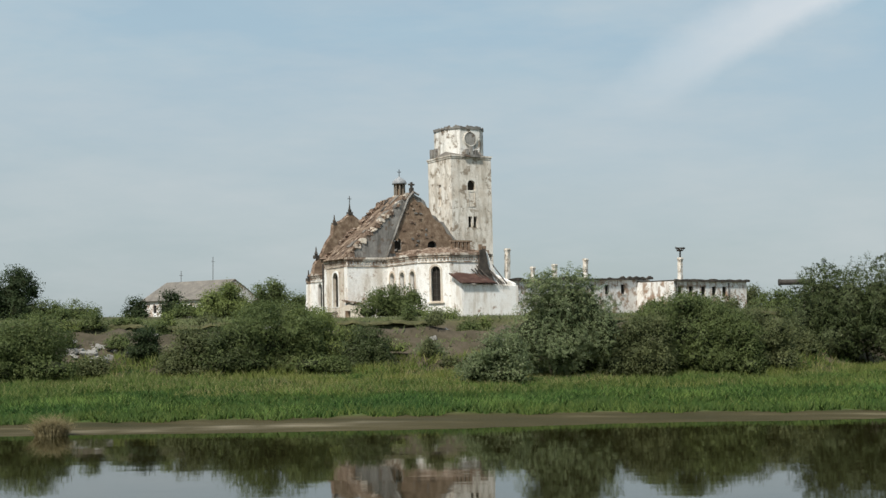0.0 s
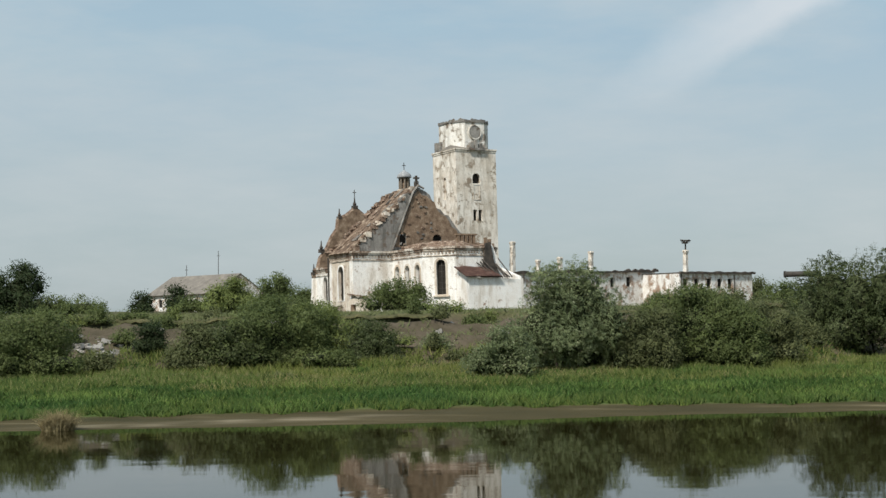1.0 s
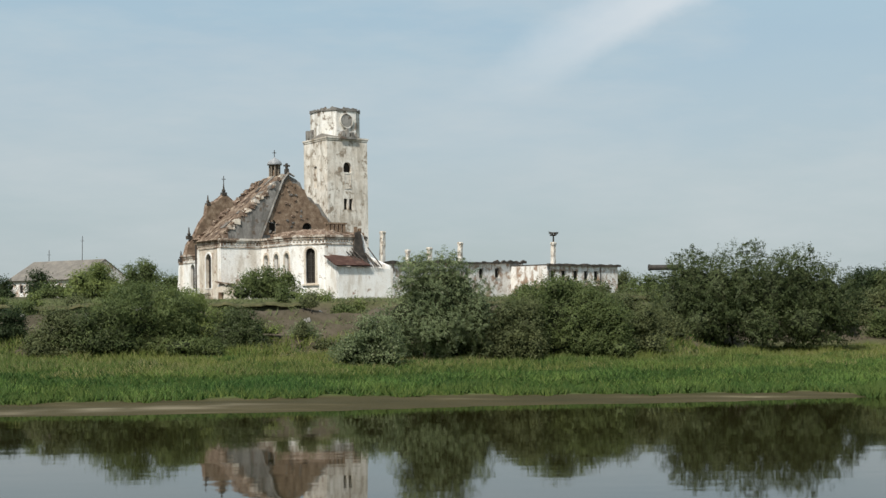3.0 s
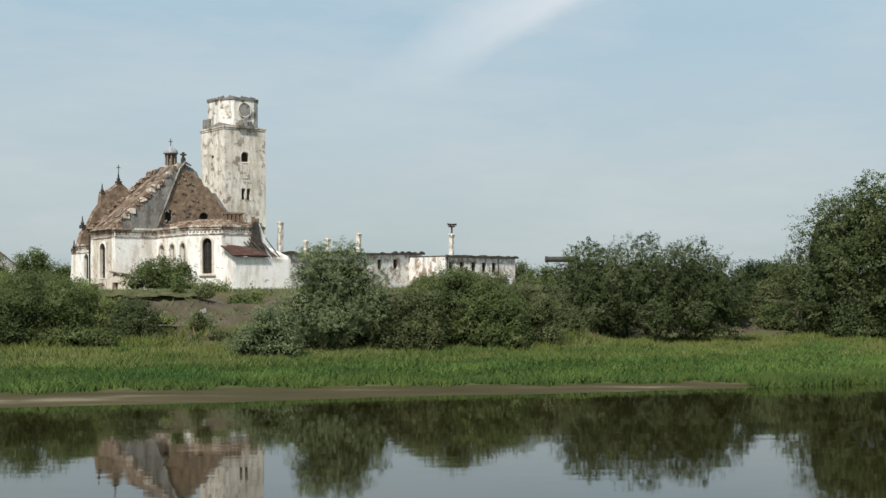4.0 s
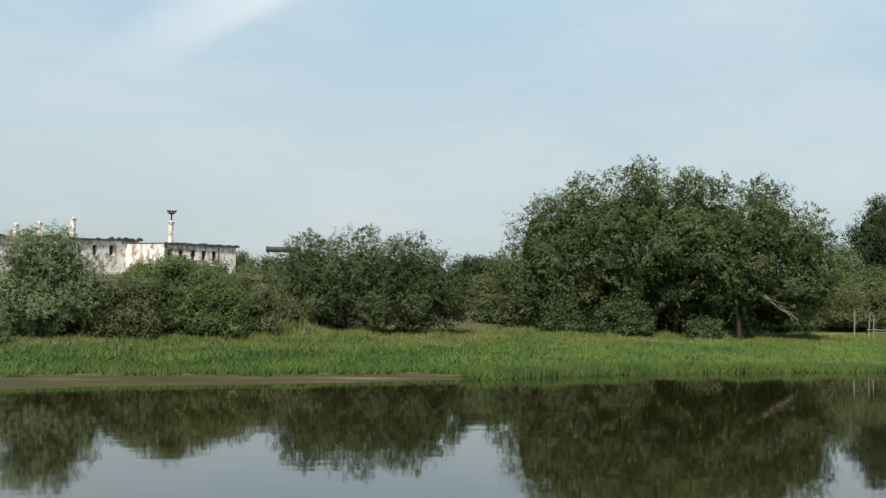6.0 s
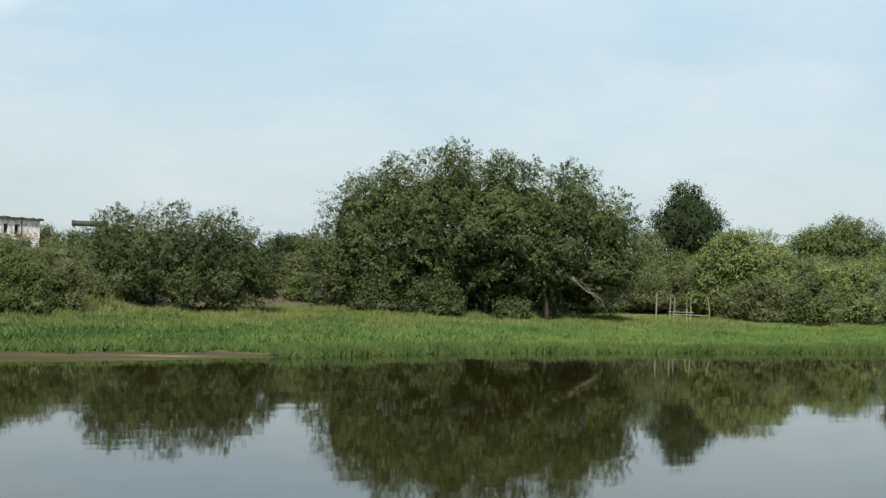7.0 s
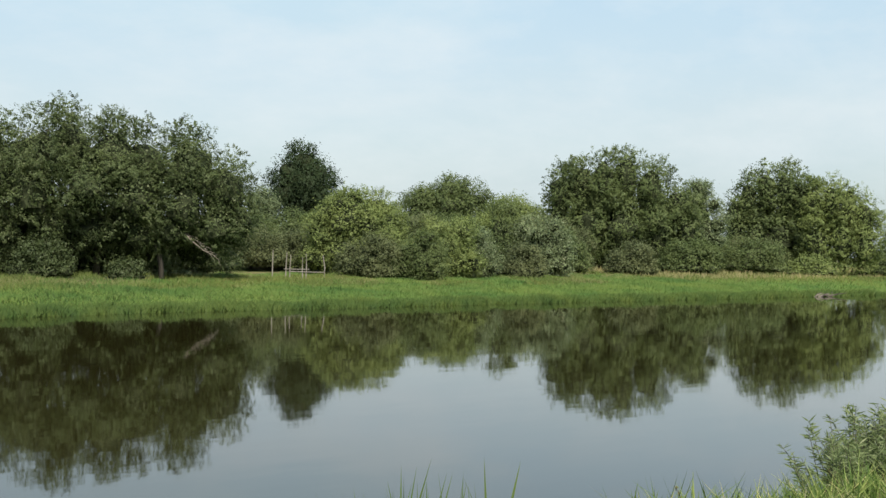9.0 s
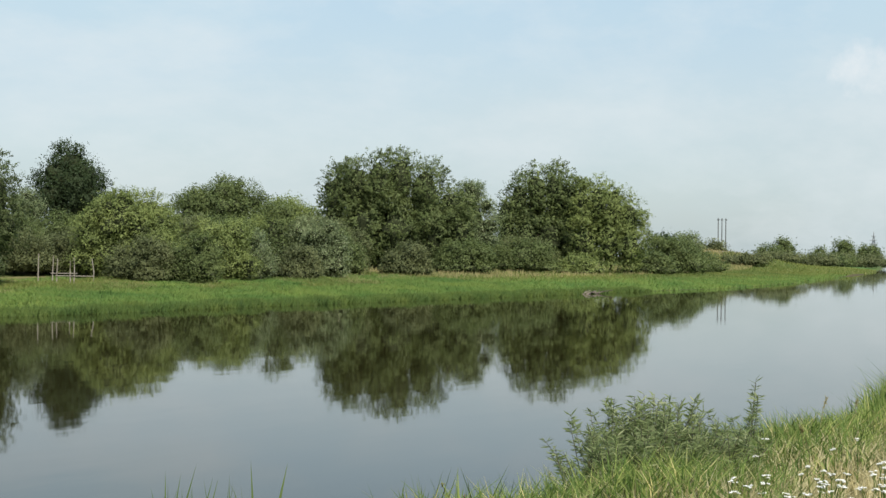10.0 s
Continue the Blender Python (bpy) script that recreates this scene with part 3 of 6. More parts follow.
    part("chapel_wall", bm, CREAM, ob)
    window_fill(ob, m, 3.4, 1.2, 5.9, 1.7)
    surround(ob, m, 3.4, 1.2, 5.9, 1.7, WHITE)
    cornice(ob, m, 6.9, H, LEDGE)
    for x in (0.05, 6.35):
        bm = bmesh.new()
        box(bm, x, -0.14, -1.2, x + 0.55, 0.1, H - 1.3, m)
        part("corner_pilaster", bm, WHITE, ob)
    bm = bmesh.new()
    tube(bm, [(-10.55, 7.05, -0.5), (-10.55, 7.05, 7.3)], [0.13, 0.13], 6)
    part("drain_pipe", bm, IRON, ob)
    # tiled slope of the chapel roof, ragged at the back
    bm = bmesh.new()
    m = Matrix.Translation((-10.75, 0.05, H - 0.25)) @ Matrix.Rotation(math.atan2(9.2, 10.2), 4, "Y").inverted() @ Matrix.Rotation(radians(90), 4, "X")
    back = jagged([(0.0, -7.3), (3.5, -7.1), (7.0, -6.0), (10.5, -6.5), (13.6, -5.6)], 15, 0.35, 0.5)
    slab(bm, [(0, 0), (13.6, 0), *back[::-1]], [], -0.1, 0.12, m)
    part("tiled_roof", bm, TILE, ob, "broken brown tiled roof slope")
    rnd = random.Random(6)
    for k in range(34):
        bm = bmesh.new()
        a = rnd.uniform(0.2, 13.0)
        z = H - 0.1 + a * 0.669
        x = -10.75 + a * 0.743
        y = 7.0 - 1.2 * a / 13 + rnd.uniform(-0.5, 0.2)
        vs = box(bm, -0.4, -0.35, -0.15, 0.4, 0.35, 0.3, Matrix.Translation((x, y, z)) @ Matrix.Rotation(rnd.uniform(-0.6, 0.2), 4, "Y"))
        for v in vs:
            v.co += Vector((rnd.uniform(-0.2, 0.2), rnd.uniform(-0.2, 0.2), rnd.uniform(-0.15, 0.15)))
        part("roof_rubble", bm, BRICKDUST, ob)
    # bare battens and lost patches on the slope
    up = Vector((0.743, 0, 0.669))
    flat = Vector((-0.669, 0, 0.743))
    for k in range(15):
        a, y = rnd.uniform(0.5, 12.5), rnd.uniform(0.3, 5.6)
        wide, long = rnd.uniform(0.5, 1.5), rnd.uniform(0.6, 2.2)
        if y + wide > 6.0:
            continue
        bm = bmesh.new()
        p0 = Vector((-10.75, y, H - 0.25)) + up * a + flat * 0.13
        corner = [p0, p0 + up * long + Vector((0, rnd.uniform(-0.3, 0.3), 0)), p0 + up * (long * 0.9) + Vector((0, wide, 0)), p0 + Vector((0, wide * rnd.uniform(0.6, 1.1), 0))]
        vs = [bm.verts.new(q + flat * 0.02) for q in corner] + [bm.verts.new(q + flat * 0.09) for q in corner]
        bm.faces.new(vs[4:])
        for j in range(4):
            bm.faces.new((vs[j], vs[(j + 1) % 4], vs[4 + (j + 1) % 4], vs[4 + j]))
        part("roof_patch", bm, (BRICKDUST, DARKROOF, GREYROOF, TILE)[k % 4], ob)
    # nave side wall and the far front with its curved gable
    m = side(-6.9, 19.5, -90)
    bm = bmesh.new()
    slab(bm, rect(0, -1.5, 12.6, 6.4), [arch(3.4, 1.4, 5.0, 1.4)], 0, 0.7, m)
    part("nave_wall", bm, WHITE, ob)
    window_fill(ob, m, 3.4, 1.4, 5.0, 1.4)
    cornice(ob, m, 12.6, 6.4, LEDGE)
    bm = bmesh.new()
    slab(bm, [(-7.9, -1.5), (7.4, -1.5), (7.4, 4.98), (-7.2, 4.98), (-7.3, 2.6)], [], 19.5, 20.3)
    part("front_wall", bm, WHITE, ob)
    half = [(7.2, 5.2), (6.4, 6.6), (6.0, 8.0), (4.9, 9.4), (4.0, 11.2), (3.1, 12.4), (2.9, 13.9), (1.6, 14.4)]
    gable = [(-7.2, 5.0), (7.2, 5.0), *half, (0.0, 15.6), *[(-x, z) for x, z in half[::-1]]]
    bm = bmesh.new()
    slab(bm, gable, [rect(-0.5, 10.2, 0.5, 11.8)], 19.5, 20.3)
    part("front_gable", bm, BRICK, ob, "brown brick back of the curved front gable")
    for a, b in zip(gable[2:], gable[3:]):
        bm = bmesh.new()
        tube(bm, [(a[0], 19.9, a[1]), (b[0], 19.9, b[1])], [0.3, 0.3], 5)
        part("gable_coping", bm, BRICKDUST, ob)
    for x, z, s in ((0, 15.4, 0.8), (-2.6, 13.8, 0.7), (2.6, 13.8, 0.7), (-5.7, 8.8, 0.75), (-7.0, 5.4, 0.7)):
        bm = bmesh.new()
        box(bm, x - 0.45 * s, 19.5, z, x + 0.45 * s, 20.3, z + 0.7 * s)
        tube(bm, [(x, 19.9, z + 0.7 * s), (x, 19.9, z + 1.0 * s), (x, 19.9, z + 1.4 * s), (x, 19.9, z + 2.4 * s)], [0.28 * s, 0.42 * s, 0.2 * s, 0.06], 6)
        if x == 0:
            box(bm, -0.03, 19.85, z + 2.4 * s, 0.05, 19.95, z + 2.4 * s + 1.1)
            box(bm, -0.3, 19.86, z + 2.4 * s + 0.6, 0.32, 19.94, z + 2.4 * s + 0.7)
        part("finial", bm, DARKROOF, ob)
    # ridge lantern with a tin cap
    lx, ly, lz = 0.3, 4.2, 16.5
    bm = bmesh.new()
    tube(bm, [(lx, ly, lz - 3.0), (lx, ly, lz), (lx, ly, lz + 0.1), (lx, ly, lz + 0.35)], [0.85, 0.85, 1.15, 1.1], 8)
    lantern = part("ridge_lantern", bm, CREAM, ob, "small open lantern on the roof ridge")
    for k in range(8):
        a = 2 * math.pi * (k + 0.5) / 8
        bm = bmesh.new()
        tube(bm, [(lx + 0.7 * math.cos(a), ly + 0.7 * math.sin(a), lz + 0.3), (lx + 0.7 * math.cos(a), ly + 0.7 * math.sin(a), lz + 2.1)], [0.13, 0.13], 5)
        part("lantern_post", bm, WOOD, lantern)
    bm = bmesh.new()
    tube(bm, [(lx, ly, lz + 0.3), (lx, ly, lz + 2.1)], [0.45, 0.45], 8)
    part("lantern_core", bm, BRICK, lantern)
    bm = bmesh.new()
    tube(bm, [(lx, ly, lz + 2.05), (lx, ly, lz + 2.2), (lx, ly, lz + 2.5), (lx, ly, lz + 2.8), (lx, ly, lz + 3.0), (lx, ly, lz + 3.2)], [1.05, 1.05, 0.95, 0.62, 0.22, 0.07], 10)
    part("tin_cap", bm, METAL, lantern, "dull tin dome", True)
    bm = bmesh.new()
    box(bm, lx - 0.04, ly - 0.04, lz + 3.1, lx + 0.04, ly + 0.04, lz + 4.2)
    box(bm, lx - 0.28, ly - 0.035, lz + 3.75, lx + 0.28, ly + 0.035, lz + 3.85)
    part("iron_cross", bm, IRON, lantern)


def build_tower():
    ob = base("bell_tower", None, "tall square stained plaster bell tower with broken octagonal belfry", "tower", turn=CHURCH @ Matrix.Translation((7.6, 2.0, 0)))
    S, T = 6.75, 22.65
    front = [arch(3.35, 17.8, 19.3, 1.3), rect(2.7, 12.4, 3.32, 14.0), rect(3.58, 12.4, 4.2, 14.0)]
    left = [arch(3.4, 15.7, 18.9, 0.85)]
    walls = [(side(0, 0, 0), front), (side(S, 0, 90), []), (side(S, S, 180), []), (side(0, S, -90), left)]
    for k, (m, holes) in enumerate(walls):
        bm = bmesh.new()
        a, b = (0.0, S) if k % 2 == 0 else (0.9, S - 0.9)
        slab(bm, rect(a, -1.5, b, T), holes, 0, 0.9, m)
        part("tower_wall", bm, TOWER, ob)
    # Near-black sheets stand in for the shade inside the tower.
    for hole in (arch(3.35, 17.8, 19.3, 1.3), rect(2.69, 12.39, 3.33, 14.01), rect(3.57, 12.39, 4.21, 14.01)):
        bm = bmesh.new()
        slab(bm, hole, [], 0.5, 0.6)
        part("window", bm, SHADE, ob, "dark empty window, its shade a flat sheet")
    bm = bmesh.new()
    slab(bm, arch(3.4, 15.7, 18.9, 0.85), [], 0.25, 0.35, side(0, S, -90))
    part("blind_window", bm, TOWER, ob)
    bm = bmesh.new()
    slab(bm, rect(2.75, 15.4, 3.95, 17.7), [rect(2.85, 15.5, 3.85, 17.6)], -0.06, 0.02)
    part("blind_window", bm, TOWER, ob)
    bm = bmesh.new()
    box(bm, -0.16, -0.16, T, S + 0.16, S + 0.16, T + 0.2)
    box(bm, -0.08, -0.08, T - 0.25, S + 0.08, S + 0.08, T - 0.003)
    part("cornice", bm, TOWER, ob)
    # pitched tin and rubble skirt under the belfry
    c, r = S / 2, 3.2
    cut = 1.55
    ring = []
    for sx, sy in ((-1, -1), (1, -1), (1, 1), (-1, 1)):
        pts = [(sx * r, sy * (r - cut)), (sx * (r - cut), sy * r)]
        ring += pts if sx * sy > 0 else pts[::-1]
    bm = bmesh.new()
    low = [bm.verts.new((c + x * 1.11, c + y * 1.11, T + 0.2)) for x, y in ring]
    up = [bm.verts.new((c + x * 1.0, c + y * 1.0, T + 0.85 - 0.5 * (k % 2))) for k, (x, y) in enumerate(ring)]
    for k in range(8):
        bm.faces.new((low[k], low[(k + 1) % 8], up[(k + 1) % 8], up[k]))
    part("skirt_roof", bm, GREYROOF, ob)
    top = 4.2
    rnd = random.Random(9)
    for k in range(8):
        (x0, y0), (x1, y1) = ring[k], ring[(k + 1) % 8]
        w = math.hypot(x1 - x0, y1 - y0)
        m = Matrix.Translation((c + x0, c + y0, T + 0.2)) @ Matrix.Rotation(math.atan2(y1 - y0, x1 - x0), 4, "Z")
        face_front = abs(y0 + r) < 0.01 and abs(y1 + r) < 0.01
        bm = bmesh.new()
        heads = jagged([(0, top + rnd.uniform(-0.2, 0.1)), (w, top + rnd.uniform(-0.2, 0.1))], 20 + k, 0.16, 0.4)
        slab(bm, [(0, 0), (w, 0), *heads[::-1]], [], 0, 0.7, m)
        wall = part("belfry_wall", bm, BELFRY, ob, "white belfry facet with a broken top")
        bm = bmesh.new()
        slab(bm, [(0.0, top - 0.35), (w, top - 0.3), *jagged([(0, top + 0.1), (w, top + 0.1)], 40 + k, 0.22, 0.3)[::-1]], [], -0.12, -0.004, m)
        part("broken_cornice", bm, GREYWALL, wall)
        if face_front:
            bm = bmesh.new()
            tube(bm, [(w / 2, -0.14, 2.45), (w / 2, 0.06, 2.45)], [0.95, 0.95], 24, m)
            part("clock_face", bm, GREYWALL, wall, "blank grey round clock face")
            bm = bmesh.new()
            circle = [(w / 2 + 1.08 * math.cos(a), 2.45 + 1.08 * math.sin(a)) for a in np.linspace(0, 2 * math.pi, 24, endpoint=False)]
            inner = [(w / 2 + 0.96 * math.cos(a), 2.45 + 0.96 * math.sin(a)) for a in np.linspace(0, 2 * math.pi, 24, endpoint=False)]
            slab(bm, circle, [inner], -0.2, -0.003, m)
            part("clock_rim", bm, BELFRY, wall)
            for x, a, b in ((w / 2 - 0.9, -0.2, 0.9), (w / 2 - 0.2, -0.3, 1.3), (w / 2 + 0.6, -0.2, 0.8)):
                bm = bmesh.new()
                box(bm, x, -0.5, a, x + 0.42, -0.01, b, m)
                part("broken_baluster", bm, GREYWALL, wall)
            bm = bmesh.new()
            box(bm, w / 2 - 1.3, -0.6, -0.25, w / 2 + 1.4, -0.02, 0.12, m)
            part("balcony_slab", bm, GREYWALL, wall)
    for x, y in ((0.2, 4.3), (0.2, 5.6)):
        bm = bmesh.new()
        box(bm, x - 0.35, y - 0.3, T + 0.2, x + 0.2, y + 0.3, T + 1.6)
        part("corner_stump", bm, GREYWALL, ob)
    bm = bmesh.new()
    box(bm, 0.9, 0.9, T - 4.0, S - 0.9, S - 0.9, T - 3.8)
    part("tower_floor", bm, BRICK, ob)


def build_annex():
    """Low lean-to beside the apse, with a rusty roof fallen in at one end."""
    m = CHURCH @ Matrix.Translation((-0.9, -15.0, -0.35))
    ob = base("church_annex", None, "low white annex with a rusty red broken lean-to roof", "building", turn=m)
    bm = bmesh.new()
    slab(bm, [(0, -1.2), (8.4, -1.2), *jagged([(8.4, 3.7), (5.0, 3.8), (0.0, 3.9)], 31, 0.12)], [], 0, 0.5)
    part("front_wall", bm, WHITE, ob)
    bm = bmesh.new()
    slab(bm, [(0, -1.2), (5.5, -1.2), (5.5, 5.6), (0, 4.0)], [], 0, 0.5, side(8.4, 0.5, 90))
    part("side_wall", bm, WHITE, ob)
    bm = bmesh.new()
    slab(bm, [(0.0, -1.2), (3.0, -1.2), (3.0, 4.0), (0, 5.4)], [], 0, 0.45, side(0.45, 3.1, -90) @ Matrix.Translation((0, -0.45, 0)))
    part("side_wall", bm, WHITE, ob)
    m = Matrix.Translation((-0.6, -0.5, 4.0)) @ Matrix.Rotation(radians(24), 4, "X")
    bm = bmesh.new()
    slab(bm, [(0, 0), (5.3, 0), (5.3, 0.02)] + [(x, z) for x, z in jagged([(5.0, 1.4), (4.7, 2.8), (3.0, 3.3), (0, 3.4)], 33, 0.3, 0.6)], [], -0.08, 0.06, m @ Matrix.Rotation(radians(-90), 4, "X"))
    part("lean_to_roof", bm, REDROOF, ob, "rusty red sheet roof")
    bm = bmesh.new()
    rnd = random.Random(3)
    for k in range(9):
        x = 3.6 + 0.36 * k
        tube(bm, [(x, -0.3, 3.9), (x + rnd.uniform(-0.8, 0.5), 3.2, 5.6 + rnd.uniform(-0.4, 1.2))], [0.09, 0.08], 5)
    part("charred_rafter", bm, DARKROOF, ob)
    bm = bmesh.new()
    slab(bm, [(3.6, 4.0), (6.6, 4.0), (5.6, 6.0), (5.1, 8.7), (4.3, 8.5), (4.0, 6.0)], [], 2.6, 2.9)
    part("roof_hole", bm, DARKROOF, ob, "blackened fallen roof edge")
    bm = bmesh.new()
    slab(bm, [(5.3, 4.0), (7.4, 3.9), (6.6, 6.0), (5.5, 8.4), (5.2, 8.2), (5.9, 5.9)], [], 2.95, 3.3)
    part("broken_wall", bm, WHITE, ob)


build_church()
build_tower()
build_annex()


# ================= the long low wings =================
def frame_between(a, b, z):
    d = Vector((b[0] - a[0], b[1] - a[1], 0))
    return Matrix.Translation((a[0], a[1], z)) @ Matrix.Rotation(math.atan2(d.y, d.x), 4, "Z"), d.length


def build_wing(name, a, b, z, rise, tall, windows, depth, label, seed, broken):
    m, length = frame_between(a, b, z)
    ob = base(name, None, label, "building", turn=m)
    holes = [rect(x - 0.52, tall - 2.3, x + 0.52, tall - 0.8) for x in windows]
    lift = lambda x: rise * x / length
    holes = [[(x, zz + lift(x)) for x, zz in hole] for hole in holes]
    bm = bmesh.new()
    slab(bm, [(0, -2.5), (length, -2.5), *jagged([(length, tall + rise), (0, tall)], seed, broken, 1.0)], holes, 0, 0.6)
    part("front_wall", bm, BARRACK, ob)
    bm = bmesh.new()
    slab(bm, rect(0, -2.5, length, tall + 0.2), [], depth - 0.6, depth)
    part("back_wall", bm, BARRACK, ob)
    for x, turn in ((0.6, 90), (length, 90)):
        bm = bmesh.new()
        slab(bm, rect(0.61, -2.5, depth - 0.61, tall + 0.1 + lift(x)), [], 0.004, 0.596, side(x, 0, turn))
        part("end_wall", bm, BARRACK, ob)
    # One near-black sheet behind each opening, in place of the shade inside.
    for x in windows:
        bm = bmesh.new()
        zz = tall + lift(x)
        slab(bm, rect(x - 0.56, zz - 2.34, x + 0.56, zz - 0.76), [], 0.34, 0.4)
        win = part("window", bm, SHADE, ob, "dark empty window, its shade a flat sheet")
        bm = bmesh.new()
        box(bm, x - 0.55, -0.1, zz - 2.4, x + 0.55, 0.05, zz - 2.3)
        part("sill", bm, BARRACK, win)
    # wall head: ragged dark roofing and timber ends
    bm = bmesh.new()
    slab(bm, [(-0.3, tall - 0.05), (length + 0.5, tall + rise - 0.05), *jagged([(length + 0.5, tall + rise + 0.28), (0, tall + 0.32)], seed + 1, broken * 1.6, 0.8)], [], -0.35, -0.01)
    part("roof_edge", bm, DARKROOF, ob, "ragged dark edge of the roof")
    bm = bmesh.new()
    m2 = Matrix.Translation((0, 0, tall + 0.05)) @ Matrix.Rotation(math.atan2(rise, length), 4, "Y").inverted()
    slab(bm, [(0, 0), (length, 0), *jagged([(length, depth), (0, depth)], seed + 2, 0.5, 1.5)], [], -0.15, 0.05, m2 @ Matrix.Rotation(radians(-90), 4, "X"))
    part("flat_roof", bm, DARKROOF, ob)
    return ob


wing_one = build_wing("long_wing", (7.07, 196.3), (33.1, 219.9), 6.5, 1.0, 4.65, (2.0, 4.7, 10.2, 13.9, 17.7, 21.5, 24.8, 28.6, 33.3), 8.0, "long low white ruined wing with small dark windows", 51, 0.16)
wing_two = build_wing("end_wing", (35.6, 211.4), (49.0, 221.5), 7.0, 0.15, 4.5, (1.3, 3.8, 6.6, 9.1, 11.5), 8.0, "low white wing with five small dark windows", 61, 0.06)
bm = bmesh.new()
box(bm, 0.2, -1.2, -1.8, 24.0, -0.7, 0.15)
part("plinth_wall", bm, BARRACK, wing_one)
for x in (0.3, 12.4):
    bm = bmesh.new()
    tube(bm, [(x, -0.12, -0.5), (x, -0.12, 4.4)], [0.08, 0.08], 5)
    part("drain_pipe", bm, IRON, wing_two)
bm = bmesh.new()
box(bm, 6.4, -1.4, 0.3, 13.5, -1.32, 0.42)
for x in np.arange(6.4, 13.6, 2.3):
    box(bm, x, -1.42, -1.0, x + 0.1, -1.3, 0.5)
part("pipe_rail", bm, METAL, wing_two)


def build_chimney(x, y, z0, z1, w, label, lean=0.0):
    ob = base("chimney", (x, y, z0), label, "chimney", "chimneys of the wings")
    bm = bmesh.new()
    hgt = z1 - z0
    path = [(0, 0, 0), (lean * 0.3, 0, hgt * 0.35), (lean * 0.7, 0, hgt * 0.7), (lean, 0, hgt - 0.4)]
    tube(bm, path, [w * 0.78, w * 0.72, w * 0.68, w * 0.66], 4)
    bmesh.ops.subdivide_edges(bm, edges=bm.edges[:], cuts=2, use_grid_fill=True)
    for v in bm.verts:
        v.co += noise.noise_vector(v.co * 1.5 + Vector((x, y, 0))) * 0.12
    part("shaft", bm, TOWER, ob)
    bm = bmesh.new()
    tube(bm, [(lean, 0, hgt - 0.55), (lean, 0, hgt - 0.2), (lean, 0, hgt)], [w * 0.68, w * 0.85, w * 0.7], 4)
    part("cap", bm, TOWER, ob)
    return ob


for cx, cy, cz0, cz1, cw, cl in ((9.4, 202.5, 9.5, 16.2, 0.62, 0.1), (13.4, 205.0, 9.5, 13.6, 0.55, 0.0), (17.0, 208.0, 9.5, 14.1, 0.6, -0.1), (22.2, 213.5, 9.8, 15.2, 0.6, 0.0), (37.4, 216.5, 9.8, 15.4, 0.62, 0.1)):
    build_chimney(cx, cy, cz0, cz1, cw, "weathered brick chimney stack with flaking plaster", cl)


def build_nest():
    ob = base("stork_nest", (37.5, 216.5, 15.4), "dark twig stork nest on an iron frame on the chimney", "nest")
    bm = bmesh.new()
    tube(bm, [(0, 0, 0), (0, 0, 1.0)], [0.14, 0.12], 6)
    part("frame_post", bm, IRON, ob)
    bm = bmesh.new()
    rnd = random.Random(2)
    for k in range(90):
        a, r = rnd.uniform(0, 6.3), rnd.uniform(0.1, 0.75)
        p = Vector((r * math.cos(a), r * math.sin(a), 1.0 + rnd.uniform(0, 0.25) + 0.35 * (r > 0.45)))
        d = Vector((-math.sin(a), math.cos(a), rnd.uniform(-0.25, 0.25))) * rnd.uniform(0.25, 0.5)
        tube(bm, [p - d, p + d], [0.035, 0.02], 3)
    part("twigs", bm, TWIGS, ob)


build_nest()


def build_house():
    """Farm building on the terrace: plain gabled hall with an old sheet roof."""
    m, length = frame_between((-37.0, 216.0), (-50.2, 229.5), 6.2)
    ob = base("farm_house", None, "low farm building with a grey gabled roof and white gable", "house", turn=m)
    wide, eave, ridge = 9.5, 3.3, 6.3
    for y0 in (-wide, -0.35):
        bm = bmesh.new()
        holes = [rect(x, 1.2, x + 1.0, 2.5) for x in np.arange(2.0, length - 2, 2.6)]
        slab(bm, rect(0.36, -1.5, length - 0.36, eave), holes, y0, y0 + 0.35)
        part("side_wall", bm, BARRACK, ob)
        # The house's openings are closed with the same painted shade.
        for hole in holes:
            bm = bmesh.new()
            slab(bm, hole, [], y0 + 0.15, y0 + 0.2)
            part("window", bm, SHADE, ob)
    for x in (0.0, length):
        bm = bmesh.new()
        slab(bm, [(0, -1.5), (wide, -1.5), (wide, eave), (wide / 2, ridge), (0, eave)], [], 0, 0.35, side(x, -wide, 90))
        part("gable_wall", bm, BARRACK, ob, "pale gable wall")
    for s in (0, 1):
        bm = bmesh.new()
        tilt = math.atan2(ridge - eave, wide / 2)
        run = math.hypot(ridge - eave, wide / 2) + 0.5
        q = Matrix.Translation((-0.4, -wide / 2, ridge + 0.12)) @ Matrix.Rotation(-tilt if s == 0 else tilt, 4, "X")
        box(bm, 0, 0.0 if s == 0 else -run, -0.08, length + 0.8, run if s == 0 else 0.0, 0.06, q)
        part("roof_slope", bm, GREYROOF, ob, "weathered grey sheet roof")


build_house()


def build_mast(x, y, top):
    z = h(x, y)
    ob = base("antenna_mast", (x, y, z), "thin grey antenna mast behind the farm building", "mast", "antenna masts")
    bm = bmesh.new()
    tube(bm, [(0, 0, -0.3), (0, 0, top - z)], [0.07, 0.05], 5)
    part("mast_pole", bm, IRON, ob)
    bm = bmesh.new()
    tube(bm, [(-0.3, 0, top - z - 0.8), (0.3, 0, top - z - 0.8)], [0.03, 0.03], 4)
    part("antenna_rod", bm, IRON, ob)


build_mast(-45.2, 236.0, 14.8)
build_mast(-39.8, 236.5, 17.2)


